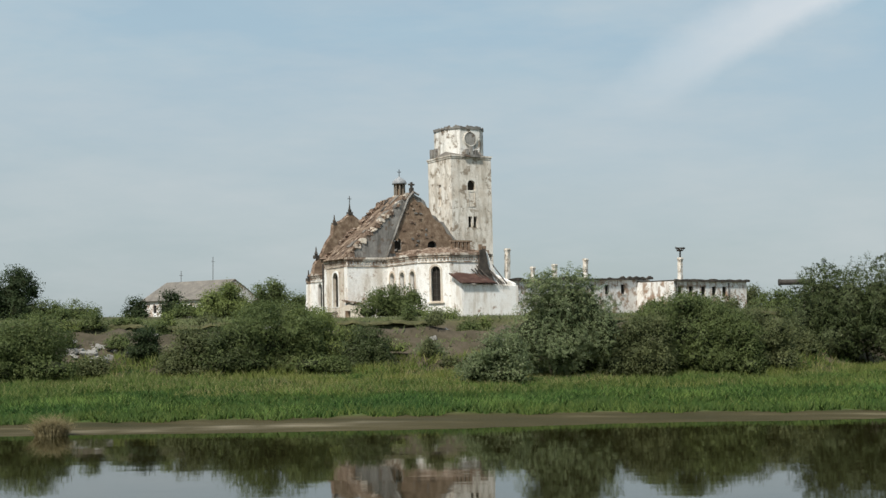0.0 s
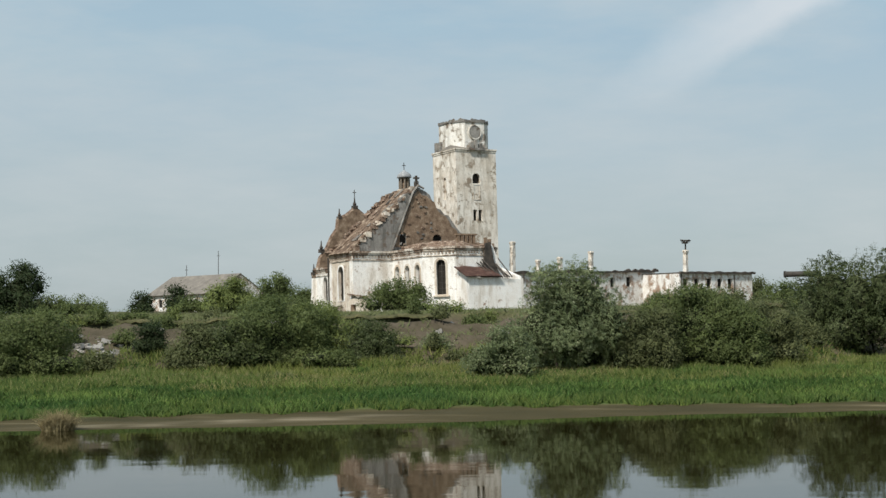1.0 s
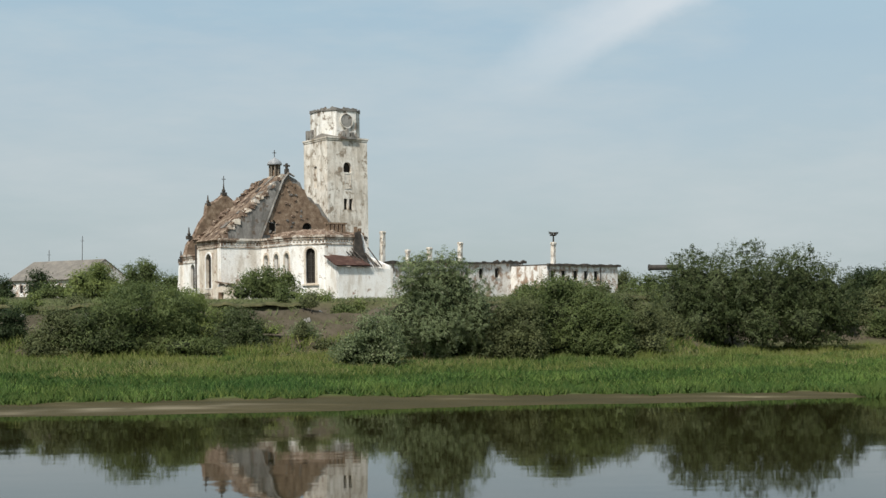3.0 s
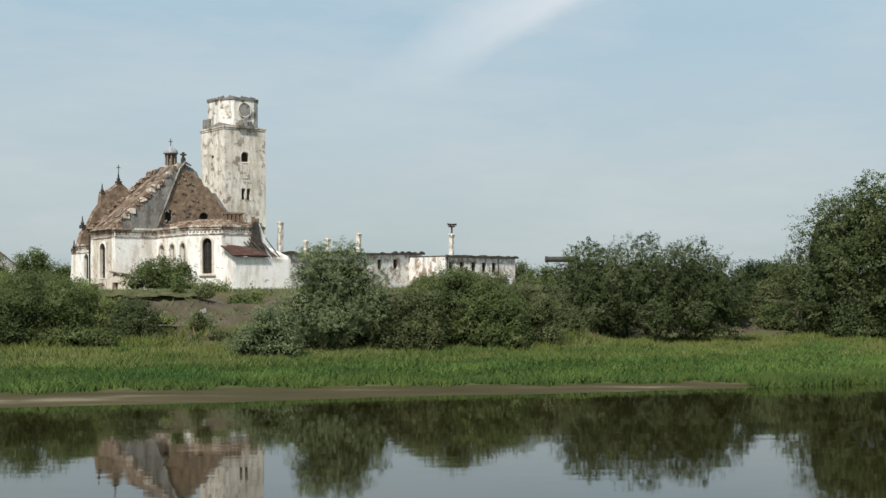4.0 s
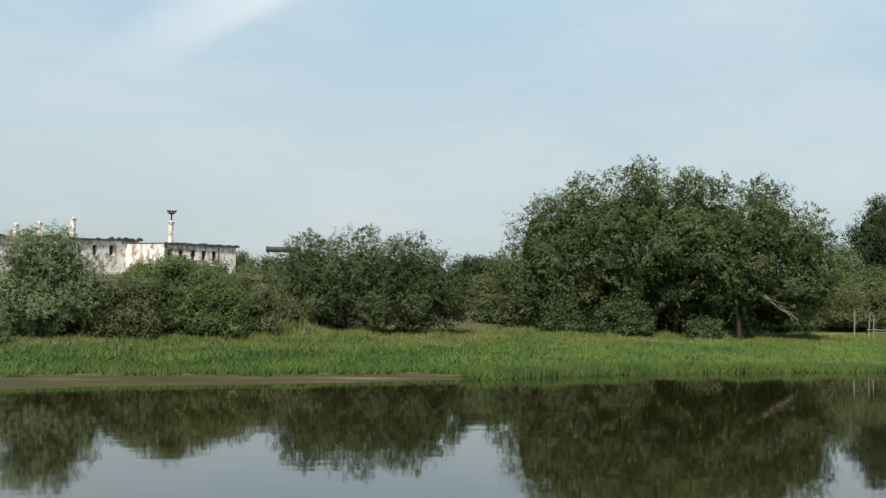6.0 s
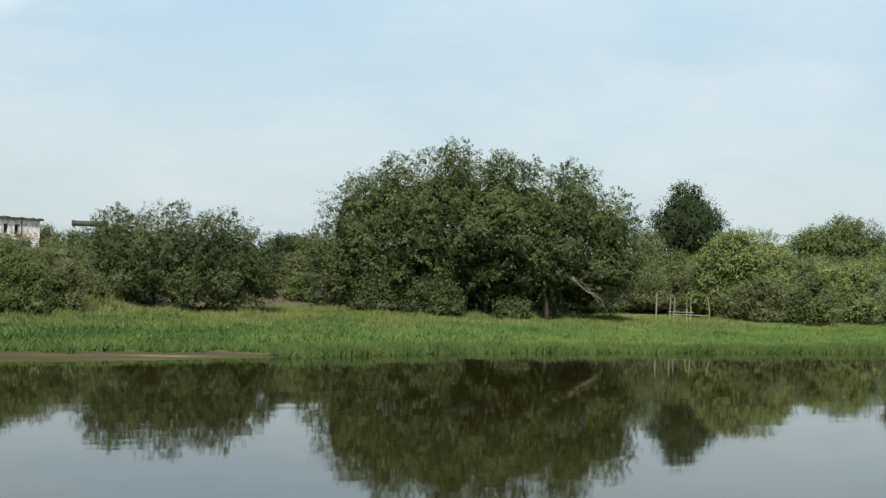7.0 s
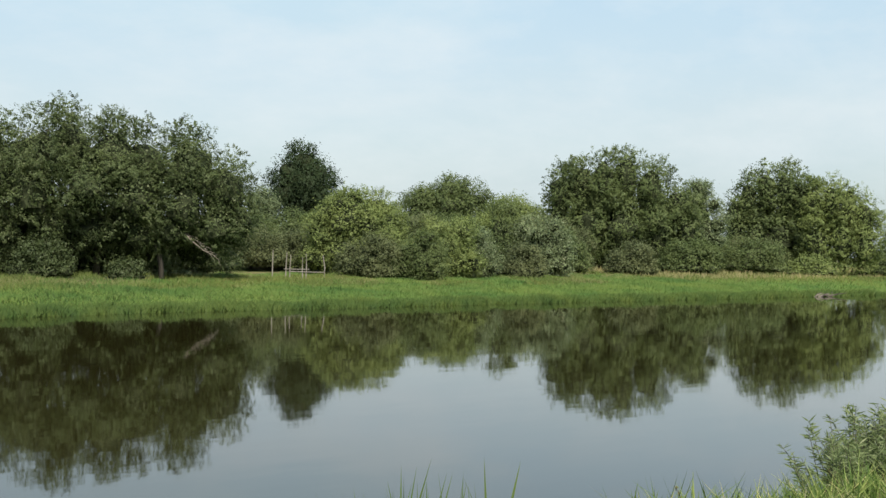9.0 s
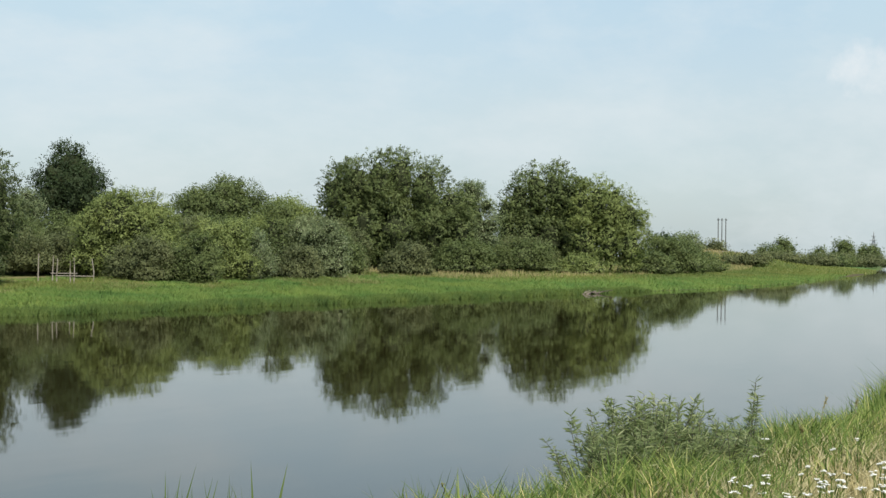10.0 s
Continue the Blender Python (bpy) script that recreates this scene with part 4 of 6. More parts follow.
def build_pipe():
    z = h(37.6, 146)
    ob = base("pipe_outlet", (37.6, 146.0, z), "thick dark pipe resting on a forked post", "pipe")
    bm = bmesh.new()
    tube(bm, [(-1.75, 0, 8.95 - z), (1.9, 0, 8.98 - z)], [0.3, 0.3], 12)
    part("pipe", bm, IRON, ob, smooth=True)
    bm = bmesh.new()
    tube(bm, [(-1.9, 0, 8.95 - z), (-1.7, 0, 8.95 - z)], [0.36, 0.36], 12)
    part("flange", bm, IRON, ob)
    for x, dx in ((1.0, 0.35), (1.7, -0.1)):
        bm = bmesh.new()
        tube(bm, [(x - dx, 0, -0.3), (x, 0, 8.7 - z)], [0.12, 0.1], 6)
        part("post", bm, WOOD, ob)


build_pipe()


def build_ruin():
    """Small broken brick shed before the chapel wall."""
    ob = base("brick_ruin", (-12.2, 182.5, h(-12.2, 182.5)), "small broken brown brick shed beside the church", "ruin")
    for x0, x1, y, seed in ((-1.5, 1.5, 0, 71), (-1.5, 1.5, 2.0, 72)):
        bm = bmesh.new()
        slab(bm, [(x0, -0.4), (x1, -0.4), *jagged([(x1, 2.5), (0.2, 2.1), (x0, 1.5)], seed, 0.25, 0.4)], [rect(-0.9, 0.0, -0.2, 1.2)] if y == 0 else [], y, y + 0.35)
        part("brick_wall", bm, BRICK if y else CREAM, ob)
    bm = bmesh.new()
    slab(bm, [(0.36, -0.4), (1.99, -0.4), (1.99, 2.4), (0.36, 2.5)], [], 0, 0.35, side(1.5, 0, 90))
    part("brick_wall", bm, BRICK, ob)
    bm = bmesh.new()
    box(bm, -1.7, -0.3, 2.3, 1.0, 2.6, 2.45, Matrix.Rotation(radians(9), 4, "Y"))
    part("roof_slab", bm, BRICKDUST, ob)


def build_timber():
    rnd = random.Random(8)
    ob = base("timber_heap", (-17.0, 188.5, h(-17, 188.5)), "heap of dark broken beams by the nave wall", "rubble")
    for k in range(16):
        bm = bmesh.new()
        x, y = rnd.uniform(-2.6, 1.6), rnd.uniform(-0.6, 0.6)
        L, a = rnd.uniform(0.8, 2.0), rnd.uniform(-0.5, 0.9)
        tube(bm, [(x - L * math.cos(a), y, 0.1 + 0.05 * k * 0.6), (x + L * math.cos(a), y + rnd.uniform(-0.4, 0.4), 0.2 + 0.05 * k + L * abs(math.sin(a)))], [0.12, 0.1], 4)
        part("beam", bm, IRON if k % 3 else WOOD, ob)


build_ruin()
build_timber()


# ================= trees and shrubs =================
def leaf_mesh(name, centres, along, across, mat, normals=None, corners=3):
    """Many small three- or four-cornered leaves as one mesh."""
    n = len(centres)
    v = np.empty((n, corners, 3), np.float32)
    if corners == 4:
        v[:, 0], v[:, 1] = centres - along, centres + across
        v[:, 2], v[:, 3] = centres + along, centres - across
    else:
        v[:, 0], v[:, 1], v[:, 2] = centres - along - across, centres - along + across, centres + along
    me = bpy.data.meshes.new(name)
    me.vertices.add(corners * n)
    me.vertices.foreach_set("co", v.ravel())
    me.loops.add(corners * n)
    me.loops.foreach_set("vertex_index", np.arange(corners * n, dtype=np.int32))
    me.polygons.add(n)
    me.polygons.foreach_set("loop_start", np.arange(0, corners * n, corners, dtype=np.int32))
    me.update(calc_edges=True)
    if normals is not None:
        me.polygons.foreach_set("use_smooth", np.ones(n, bool))
        me.normals_split_custom_set_from_vertices(np.repeat(normals, corners, axis=0).tolist())
    me.materials.append(mat)
    return me


def unit(v):
    return v / np.maximum(np.linalg.norm(v, axis=1, keepdims=True), 1e-6)


def crown_points(lobes, mains, n, rng, leaf, rise, droop):
    """Leaves along short leafy twigs that spring from the skins of the lobes: place, way out and twig's direction."""
    lobes = np.array(lobes, float)
    area = (lobes[:, 3] * lobes[:, 5] + lobes[:, 3] * lobes[:, 4] + lobes[:, 4] * lobes[:, 5])
    k = max(30 * len(lobes), n // 34)
    which = rng.choice(len(lobes), k, p=area / area.sum())
    lobe = lobes[which]
    d = unit(rng.normal(size=(k, 3)))
    small = lobe[:, 3:6].min(axis=1)
    root = lobe[:, :3] + d * rng.uniform(0.62, 0.93, (k, 1)) * lobe[:, 3:6]
    outs = unit(d / lobe[:, 3:6])
    hidden = np.zeros(k, bool)
    for m in np.array(mains, float):
        hidden |= (((root - m[:3]) / m[3:6]) ** 2).sum(axis=1) < 0.36
    # Undersides thinned, so the dark cores show there as shade.
    hidden |= (outs[:, 2] < -0.25) & (rng.random(k) < 0.7)
    root, outs, small = root[~hidden], outs[~hidden], small[~hidden]
    k = len(root)
    way = unit(0.8 * outs + np.array([0, 0, rise]) + 0.45 * rng.normal(size=(k, 3)))
    long = (0.20 * small + 3.0 * leaf + 0.08) * rng.uniform(0.4, 1.6, k)
    pick = rng.integers(0, k, n)
    f = rng.random((n, 1)) ** 0.85
    off = rng.normal(size=(n, 3))
    reach = long[pick, None]
    c = root[pick] + way[pick] * f * reach + off * reach * 0.17 * (1.05 - 0.75 * f)
    c[:, 2] -= (0.45 * droop * reach * f * f)[:, 0]
    return c, unit(1.0 * outs[pick] + 0.26 * off + np.array([0, 0, 0.3])), way[pick]


def boughs(lobes, rng):
    """Smaller lobes over the skins of the large ones."""
    out = []
    for x, y, z, a, b, c in lobes:
        for d in unit(rng.normal(size=(8, 3))):
            r = rng.uniform(0.32, 0.58) * min(a, c)
            out.append((x + 0.82 * a * d[0], y + 0.82 * b * d[1], max(0.4 * r, z + 0.82 * c * d[2]), r * 1.1, r * 1.1, r * 0.85))
    return out


def make_crown(parent, lobes, n, leaf, mat, seed, droop=0.5, slim=0.36, floor=0.05, core=True, rise=0.5):
    rng = np.random.default_rng(seed)
    skins = list(lobes) + 2 * boughs(lobes, rng) if len(lobes) > 7 else lobes
    c, out, way = crown_points(skins, lobes, n, rng, leaf, rise, droop)
    if core:
        k = n // 7
        lo = np.array(lobes, float)
        w = lo[:, 3] * lo[:, 5]
        pick = rng.choice(len(lo), k, p=w / w.sum())
        d = unit(rng.normal(size=(k, 3))) * rng.uniform(0.45, 0.9, (k, 1))
        c, out, way = np.concatenate([c, lo[pick, :3] + d * lo[pick, 3:6]]), np.concatenate([out, unit(d)]), np.concatenate([way, unit(d)])
    size = np.full(len(c), leaf) * rng.uniform(0.6, 1.35, len(c))
    if core:
        size[n:] *= 2.0
    keep = c[:, 2] > floor
    c, out, size, way = c[keep], out[keep], size[keep], way[keep]
    face = unit(out + 0.38 * rng.normal(size=c.shape))
    a = unit(np.cross(face, unit(rng.normal(size=c.shape))) + 0.7 * way + np.array([0, 0, -0.5 * droop]))
    b = unit(np.cross(a, face))
    me = leaf_mesh("crown", c, a * (0.5 * size)[:, None], b * (0.5 * slim * size)[:, None], mat, unit(out + 0.08 * rng.normal(size=c.shape)))
    ob = new("crown", me)
    ob.parent = parent
    return ob


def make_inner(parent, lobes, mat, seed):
    """The dense inside of a crown: lumps coloured as its shade, within the larger lobes."""
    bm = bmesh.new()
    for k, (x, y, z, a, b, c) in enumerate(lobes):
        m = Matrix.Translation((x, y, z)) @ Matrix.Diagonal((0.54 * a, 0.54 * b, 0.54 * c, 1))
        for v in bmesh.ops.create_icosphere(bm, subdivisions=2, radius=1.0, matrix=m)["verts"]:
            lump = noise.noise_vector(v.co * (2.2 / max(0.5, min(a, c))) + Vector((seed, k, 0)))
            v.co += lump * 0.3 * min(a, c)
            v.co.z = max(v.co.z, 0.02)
    return part("branchwork_or_shade_core", bm, mat, parent, smooth=False)


def make_trunk(parent, lobes, girth, seed, stems=1, name="trunk"):
    """Tapered trunks with limbs that reach into the lobes."""
    rnd = random.Random(seed)
    bm = bmesh.new()
    for lobe in lobes:
        x, y, z, rx, ry, rz = lobe
        foot = Vector((rnd.uniform(-0.15, 0.15) * stems, rnd.uniform(-0.15, 0.15) * stems, -0.3))
        if stems > 1:
            foot += Vector((x * 0.45, y * 0.45, 0))
        fork = foot + Vector((x * 0.12, y * 0.12, z * 0.4))
        bend = Vector((x * 0.55 + rnd.uniform(-0.3, 0.3), y * 0.55, z * 0.72))
        tip = Vector((x, y, z + 0.55 * rz))
        g = girth * (0.5 + 0.5 * rnd.random())
        tube(bm, [foot, fork, bend, tip], [g, g * 0.75, g * 0.42, g * 0.1], 7)
        for k in range(4):
            p = bend.lerp(tip, rnd.uniform(0.0, 0.8))
            q = p + Vector((rnd.uniform(-0.8, 0.8) * rx, rnd.uniform(-0.8, 0.8) * ry, rnd.uniform(0.0, 0.5) * rz))
            tube(bm, [p, p.lerp(q, 0.5) + Vector((0, 0, 0.15 * rz)), q], [g * 0.28, g * 0.18, g * 0.05], 5)
    return part(name, bm, BARK, parent, smooth=True)


def auto_lobes(w, d, top, seed, rough=0.2, lift=0.0):
    """One to three domes side by side, covered with lumps of boughs."""
    rnd = random.Random(seed)
    out = []
    k = max(1, min(3, round(0.5 * w / top)))
    low = lift * top
    for j in range(k):
        f = 0.0 if k == 1 else (j / (k - 1) * 2 - 1) * 0.46
        r = w * (0.43 if k == 1 else 0.34)
        peak = (top - low) * (0.95 if k == 1 else (1 - 0.2 * abs(f) - rough * 0.5 * rnd.random()))
        out.append((f * w / 2, 0.0, low + peak * 0.43, r, d * 0.36, peak * 0.55))
    domes = out[:]
    if lift == 0.0:
        for j in range(2 * k + 2):
            f = -1 + 2 * (j + 0.5) / (2 * k + 2)
            r = w / (2 * k + 2) * rnd.uniform(0.75, 1.0)
            tall = top * rnd.uniform(0.14, 0.24)
            out.append((f * w * 0.44, -d * rnd.uniform(0.1, 0.3), tall, r, d * 0.25, tall * 1.05))
    for j in range(int(7 + 1.1 * w)):
        x, y, z, a, b, c = domes[j % k]
        t, e = rnd.uniform(-math.pi, 0.5 * math.pi), rnd.uniform(-0.5, 0.95)
        q = math.sqrt(1 - e * e)
        r = rnd.uniform(0.24, 0.40) * min(a, c)
        out.append((x + 0.86 * a * q * math.cos(t), y + 0.86 * b * q * math.sin(t), max(r, z + 0.86 * c * e), r * 1.15, r * 1.1, r))
    high = max(l[2] + l[5] for l in out)
    g = top / high
    return [(x, y, z * g, a, b, c * g) for x, y, z, a, b, c in out]


def plant(kind, label, x, y, w, top, mat, seed, lobes=None, depth=None, density=1.0, leaf=None, droop=0.5, slim=0.55, girth=None, stems=3, rough=0.2, category="", lift=0.0, group="", core=True, rise=0.5):
    """A tree or shrub; top is the height of its tip over the water."""
    z = h(x, y)
    far = math.hypot(x, y)
    tall = top - z
    # local x runs across the line of sight
    m = Matrix.Translation((x, y, z)) @ Matrix.Rotation(-math.atan2(x, y), 4, "Z")
    ob = base(kind, None, label, category or ("tree" if "tree" in kind else "shrub"), group, turn=m)
    if lobes is None:
        lobes = auto_lobes(w, depth or 0.8 * w, tall, seed, rough, lift)
    g = tall / max(l[2] + l[5] for l in lobes)
    lobes = [(a, b, c * g, d, e, f * g) for a, b, c, d, e, f in lobes]
    size = leaf or 0.112 * max(far, 70) / 100
    face = sum(math.pi * l[3] * l[5] for l in lobes) * 0.6
    n = int(min(240000, density * 4.2 * face / (size * size * slim)))
    make_crown(ob, lobes, n, size, mat, seed, droop, 1.25 * slim, core=core, rise=rise)
    # Dark cores give the gaps in the crown their shade.
    make_inner(ob, [l for l in lobes if l[3] > min(1.6, 0.14 * w)], CROWN_SHADE, seed)
    make_trunk(ob, lobes[:6] if stems < 3 else lobes[:3], girth or max(0.05, 0.02 * tall), seed, stems)
    return ob


# ---- shrubs at the foot of the slope, below the church ----
ROUND = "shrubs along the foot of the slope"
for args in (
    ("shrub", "grey-green rounded shrub at the meadow's edge", -25.2, 80.0, 7.0, 5.26, LEAF_SHRUB, 101),
    ("shrub", "small dark shrub on the earth slope", -18.4, 84.5, 1.9, 4.5, LEAF_DARK, 102),
    ("shrub", "olive green shrub at the meadow's edge", -15.2, 82.4, 3.4, 4.4, LEAF_BROWN, 103),
    ("shrub", "broad green willow shrub at the meadow's edge", -11.0, 84.5, 8.2, 5.75, LEAF_SHRUB, 104),
    ("shrub", "low dull green shrub at the meadow's edge", -5.1, 85.8, 4.2, 4.18, LEAF_BUSH, 105),
    ("shrub", "low green shrub under the willow", 2.8, 77.0, 3.5, 3.96, LEAF_GREY, 106),
    ("shrub", "olive shrub beside the grey willow", 11.7, 83.2, 4.1, 4.97, LEAF_BROWN, 107),
    ("shrub", "rounded green shrub below the terrace", 15.0, 85.4, 5.8, 6.30, LEAF_SHRUB, 108),
    ("shrub", "olive brown shrub below the terrace", 19.6, 87.2, 5.3, 5.24, LEAF_BROWN, 109),
    ("shrub", "low brownish shrub below the terrace", 22.7, 91.2, 4.4, 4.53, LEAF_BROWN, 110),
    ("shrub", "olive green shrub at the meadow's edge", -12.7, 82.7, 4.1, 4.35, LEAF_BUSH, 201),
    ("shrub", "yellowish green shrub behind the meadow", -8.6, 87.6, 4.6, 5.42, LEAF_YELLOW, 202),
    ("shrub", "green shrub between the willow bushes", 9.6, 84.1, 3.2, 4.35, LEAF_SHRUB, 204),
    ("shrub", "green shrub between the willow bushes", 17.5, 84.5, 3.7, 5.06, LEAF_SHRUB, 205),
    ("shrub", "brownish shrub on the earth slope", 41.0, 108, 5.0, 5.4, LEAF_BROWN, 206),
    ("shrub", "dark small tree on the slope behind the willow", 47.2, 116.2, 3.0, 7.8, LEAF_DARK, 207),
    ("shrub", "dark small tree on the slope behind the willow", 49.2, 115.6, 2.6, 7.7, LEAF_SHRUB, 234),
    ("shrub", "brownish dry shrub on the earth slope", 46.6, 112.5, 4.0, 5.9, LEAF_BROWN, 235),
    ("shrub", "brownish dry shrub on the earth slope", 44.2, 109.8, 3.6, 4.8, LEAF_BROWN, 236),
    ("shrub", "olive shrub at the slope's foot", 45.8, 107.0, 3.4, 4.2, LEAF_SHRUB, 237),
    ("shrub", "brownish shrub on the earth slope", 50.0, 116, 6.0, 7.6, LEAF_BROWN, 208),
    ("shrub", "dull green shrub on the earth slope", 38.5, 112, 6.0, 7.0, LEAF_SHRUB, 209),
    ("shrub", "dull green shrub on the earth slope", 66.0, 122, 8.0, 7.5, LEAF_SHRUB, 210),
    ("shrub", "green thicket behind the great willow", 50.8, 106, 6.0, 6.6, LEAF_BUSH, 230),
    ("shrub", "green thicket behind the great willow", 56.5, 106, 9.0, 7.0, LEAF_BUSH, 231),
    ("shrub", "green thicket behind the great willow", 64.5, 105, 9.0, 6.8, LEAF_BUSH, 232),
    ("shrub", "green thicket behind the great willow", 72.0, 104, 8.0, 6.2, LEAF_BUSH, 233),
    ("shrub", "dull green shrub on the earth slope", 75.0, 124, 8.0, 8.0, LEAF_SHRUB, 211),
    ("shrub", "small pale shrub on the slope", -0.9, 88.5, 2.3, 3.29, LEAF_GREY, 111),
    ("shrub", "dull green low shrub on the slope", -24.8, 78.8, 4.0, 4.27, LEAF_SHRUB, 112),
    ("shrub", "green bush before the church wall", -6.4, 172.3, 9.4, 9.6, LEAF_SHRUB, 113),
    ("shrub", "yellow-green bushy tree by the farm building", -28.6, 180, 7.4, 10.5, LEAF_YELLOW, 114),
    ("shrub", "dark green bush beside the church", -23.7, 185, 5.2, 11.0, LEAF_SHRUB, 115),
    ("shrub", "green bush behind the church front", -22.6, 207, 4.2, 10.3, LEAF_SHRUB, 116),
    ("shrub", "dark small bush by the farm building", -46.2, 206, 3.8, 9.2, LEAF_DARK, 117),
    ("shrub", "dark bush against the farm building's wall", -42.0, 212, 3.4, 10.6, LEAF_DARK, 118),
    ("shrub", "low bush before the farm building", -38.0, 205, 6.0, 8.7, LEAF_SHRUB, 119),
    ("shrub", "low bush on the terrace edge", -54.0, 193, 9.5, 8.6, LEAF_SHRUB, 120),
    ("shrub", "creeper-covered bush at the wing's end", 51.5, 229.5, 3.4, 11.2, LEAF_BROWN, 121),
    ("shrub", "low green bushes on the terrace edge", 40.5, 165, 7.0, 8.6, LEAF_SHRUB, 122),
    ("shrub", "low dark bushes on the terrace", 33.5, 176, 8.0, 8.2, LEAF_BROWN, 123),
):
    plant(*args, group=ROUND)
weed_rng = random.Random(77)
for k in range(46):
    wx = weed_rng.uniform(-27, 27)
    ws = float(np.interp(wx, SHORE_X, SHORE_Y) + np.interp(wx, LIP_X, LIP_S)) - (weed_rng.uniform(0.0, 13) if k % 3 else weed_rng.uniform(-2.0, 0.5))
    wt = weed_rng.uniform(0.5, 1.2)
    plant("weed_clump", "low olive weed clump on the earth slope", wx, ws, weed_rng.uniform(0.9, 2.4), h(wx, ws) + wt, (LEAF_BROWN, LEAF_SHRUB, LEAF_BROWN, LEAF_YELLOW)[k % 4], 400 + k, category="weed", group="weed clumps on the slope", rise=1.0)
plant("tree", "dark broad tree on the far terrace", -60.5, 191, 8.5, 13.2, LEAF_DARK, 130)
plant("tree", "low dark distant tree on the terrace", 64.0, 230, 9.0, 10.4, LEAF_DARK, 131, rough=0.5)
plant("tree", "low dark distant tree on the terrace", 88.0, 214, 6.0, 10.8, LEAF_DARK, 132, rough=0.5)

# silvery willow in front of the wings
plant("willow_tree", "silvery grey-green willow on the far meadow", 7.35, 83.0, 6.0, 8.0, LEAF_GREY, 140, droop=0.9, slim=0.38, girth=0.14, stems=3, rough=0.2, depth=5.5, core=True,
      lobes=[(-2.1, 0, 2.4, 1.5, 2, 2.3), (-0.9, 0.4, 3.6, 1.5, 2, 3.2), (0.2, -0.3, 3.7, 1.3, 2, 3.2), (1.3, 0.3, 3.5, 1.4, 2, 3.1), (2.3, 0, 2.6, 1.3, 1.8, 2.4), (-0.4, -1, 1.8, 1.8, 1.6, 1.8), (-1.6, -1.0, 5.3, 0.7, 0.8, 1.2), (0.9, -0.6, 5.6, 0.6, 0.7, 1.1)])

# the round bush and the great willow
plant("willow_bush", "large rounded dark green willow bush", 30.4, 94.5, 13.6, 8.9, LEAF_BUSH, 141, droop=0.6, slim=0.42, rough=0.16, depth=8,
      lobes=[(-5.3, 0, 2.8, 2.1, 3, 2.9), (-3.9, 0.2, 3.8, 2.2, 3, 3.6), (-2.2, -0.5, 3.9, 2.0, 3, 3.5), (-0.4, 0, 4.0, 2.1, 3.2, 3.6), (1.5, -0.4, 3.8, 2.0, 3, 3.6), (3.4, 0, 3.9, 2.1, 3, 3.7), (5.0, 0.3, 3.5, 2.0, 2.6, 3.3), (6.2, 0, 2.6, 1.5, 2, 2.6),
             (-3.2, -2.2, 1.8, 2.2, 1.5, 1.8), (0.5, -2.4, 1.9, 2.4, 1.5, 1.9), (3.5, -2.0, 1.8, 2.0, 1.5, 1.8)])
BIG = [(-10.6, 0, 3.4, 3.1, 3.0, 3.8), (-9.4, 0.3, 7.3, 3.0, 4, 4.1), (-6.5, 0.5, 8.4, 3.5, 4.5, 4.5), (-3.4, 0, 9.2, 3.4, 4.5, 4.4), (-0.9, 0.6, 10.0, 2.8, 4.6, 4.5), (2.4, 0, 9.2, 3.2, 4.6, 4.4), (5.0, 0.3, 8.6, 2.8, 4.5, 4.3),
       (8.3, 0.4, 8.6, 3.3, 4.5, 4.3), (11.0, 0, 7.0, 2.7, 4.0, 3.9), (12.2, 0.4, 4.6, 2.2, 3.2, 3.2),
       (-7.6, -1.4, 2.8, 3.3, 2.5, 2.9), (-3.6, -2.6, 6.2, 2.8, 2.2, 2.6), (0.4, -3.0, 6.8, 2.8, 2.2, 2.8), (4.2, -2.8, 6.2, 2.6, 2.2, 2.6), (7.8, -2.4, 5.6, 2.6, 2.0, 2.7), (10.4, -1.8, 4.0, 2.2, 1.8, 2.4),
       (-4.6, 0.4, 2.4, 2.6, 2.0, 2.6), (-1.4, 0.8, 2.6, 2.6, 2.0, 2.8), (2.0, 0.8, 2.6, 2.6, 1.8, 2.8), (4.4, -1.6, 3.4, 2.4, 1.6, 2.4), (6.8, -2.2, 3.7, 1.8, 1.3, 1.7), (-2.0, -1.8, 4.0, 2.2, 1.6, 2.2), (1.0, -1.5, 3.4, 2.2, 1.5, 2.2), (-8.6, -2.2, 5.4, 2.4, 2.0, 2.4), (-3.0, 3.2, 3.6, 3.6, 2, 3.6), (1.5, 3.4, 3.6, 3.6, 2, 3.6), (5.5, 3.2, 3.6, 3.4, 2, 3.6), (9.2, 2.6, 3.0, 3.0, 2, 3.0), (-1.4, -1.6, 13.0, 1.3, 1.4, 1.6), (2.6, -1.6, 12.2, 1.2, 1.4, 1.6), (8.0, -1.8, 11.6, 1.5, 1.4, 1.6), (-6.0, -1.6, 11.0, 1.4, 1.5, 1.5), (4.6, -1.6, 12.0, 0.9, 1.0, 1.2)]
great = plant("willow_tree", "huge spreading old willow with drooping grey-green leaves", 56.2, 97.1, 27, 15.6, LEAF_WILLOW, 142, lobes=BIG, droop=0.8, slim=0.52, girth=0.4, stems=2)
bole = bmesh.new()
tube(bole, [(6.3, -1.2, -0.4), (6.2, -1.1, 1.2), (5.8, -0.9, 3.0), (4.4, -0.6, 6.0)], [0.27, 0.2, 0.18, 0.12], 10)
part("trunk", bole, BARK, great, smooth=True)
bough = bmesh.new()
tube(bough, [(7.4, -2.2, 4.2), (8.4, -2.8, 3.0), (9.4, -3.0, 2.2), (10.3, -3.1, 1.8)], [0.09, 0.07, 0.045, 0.02], 6)
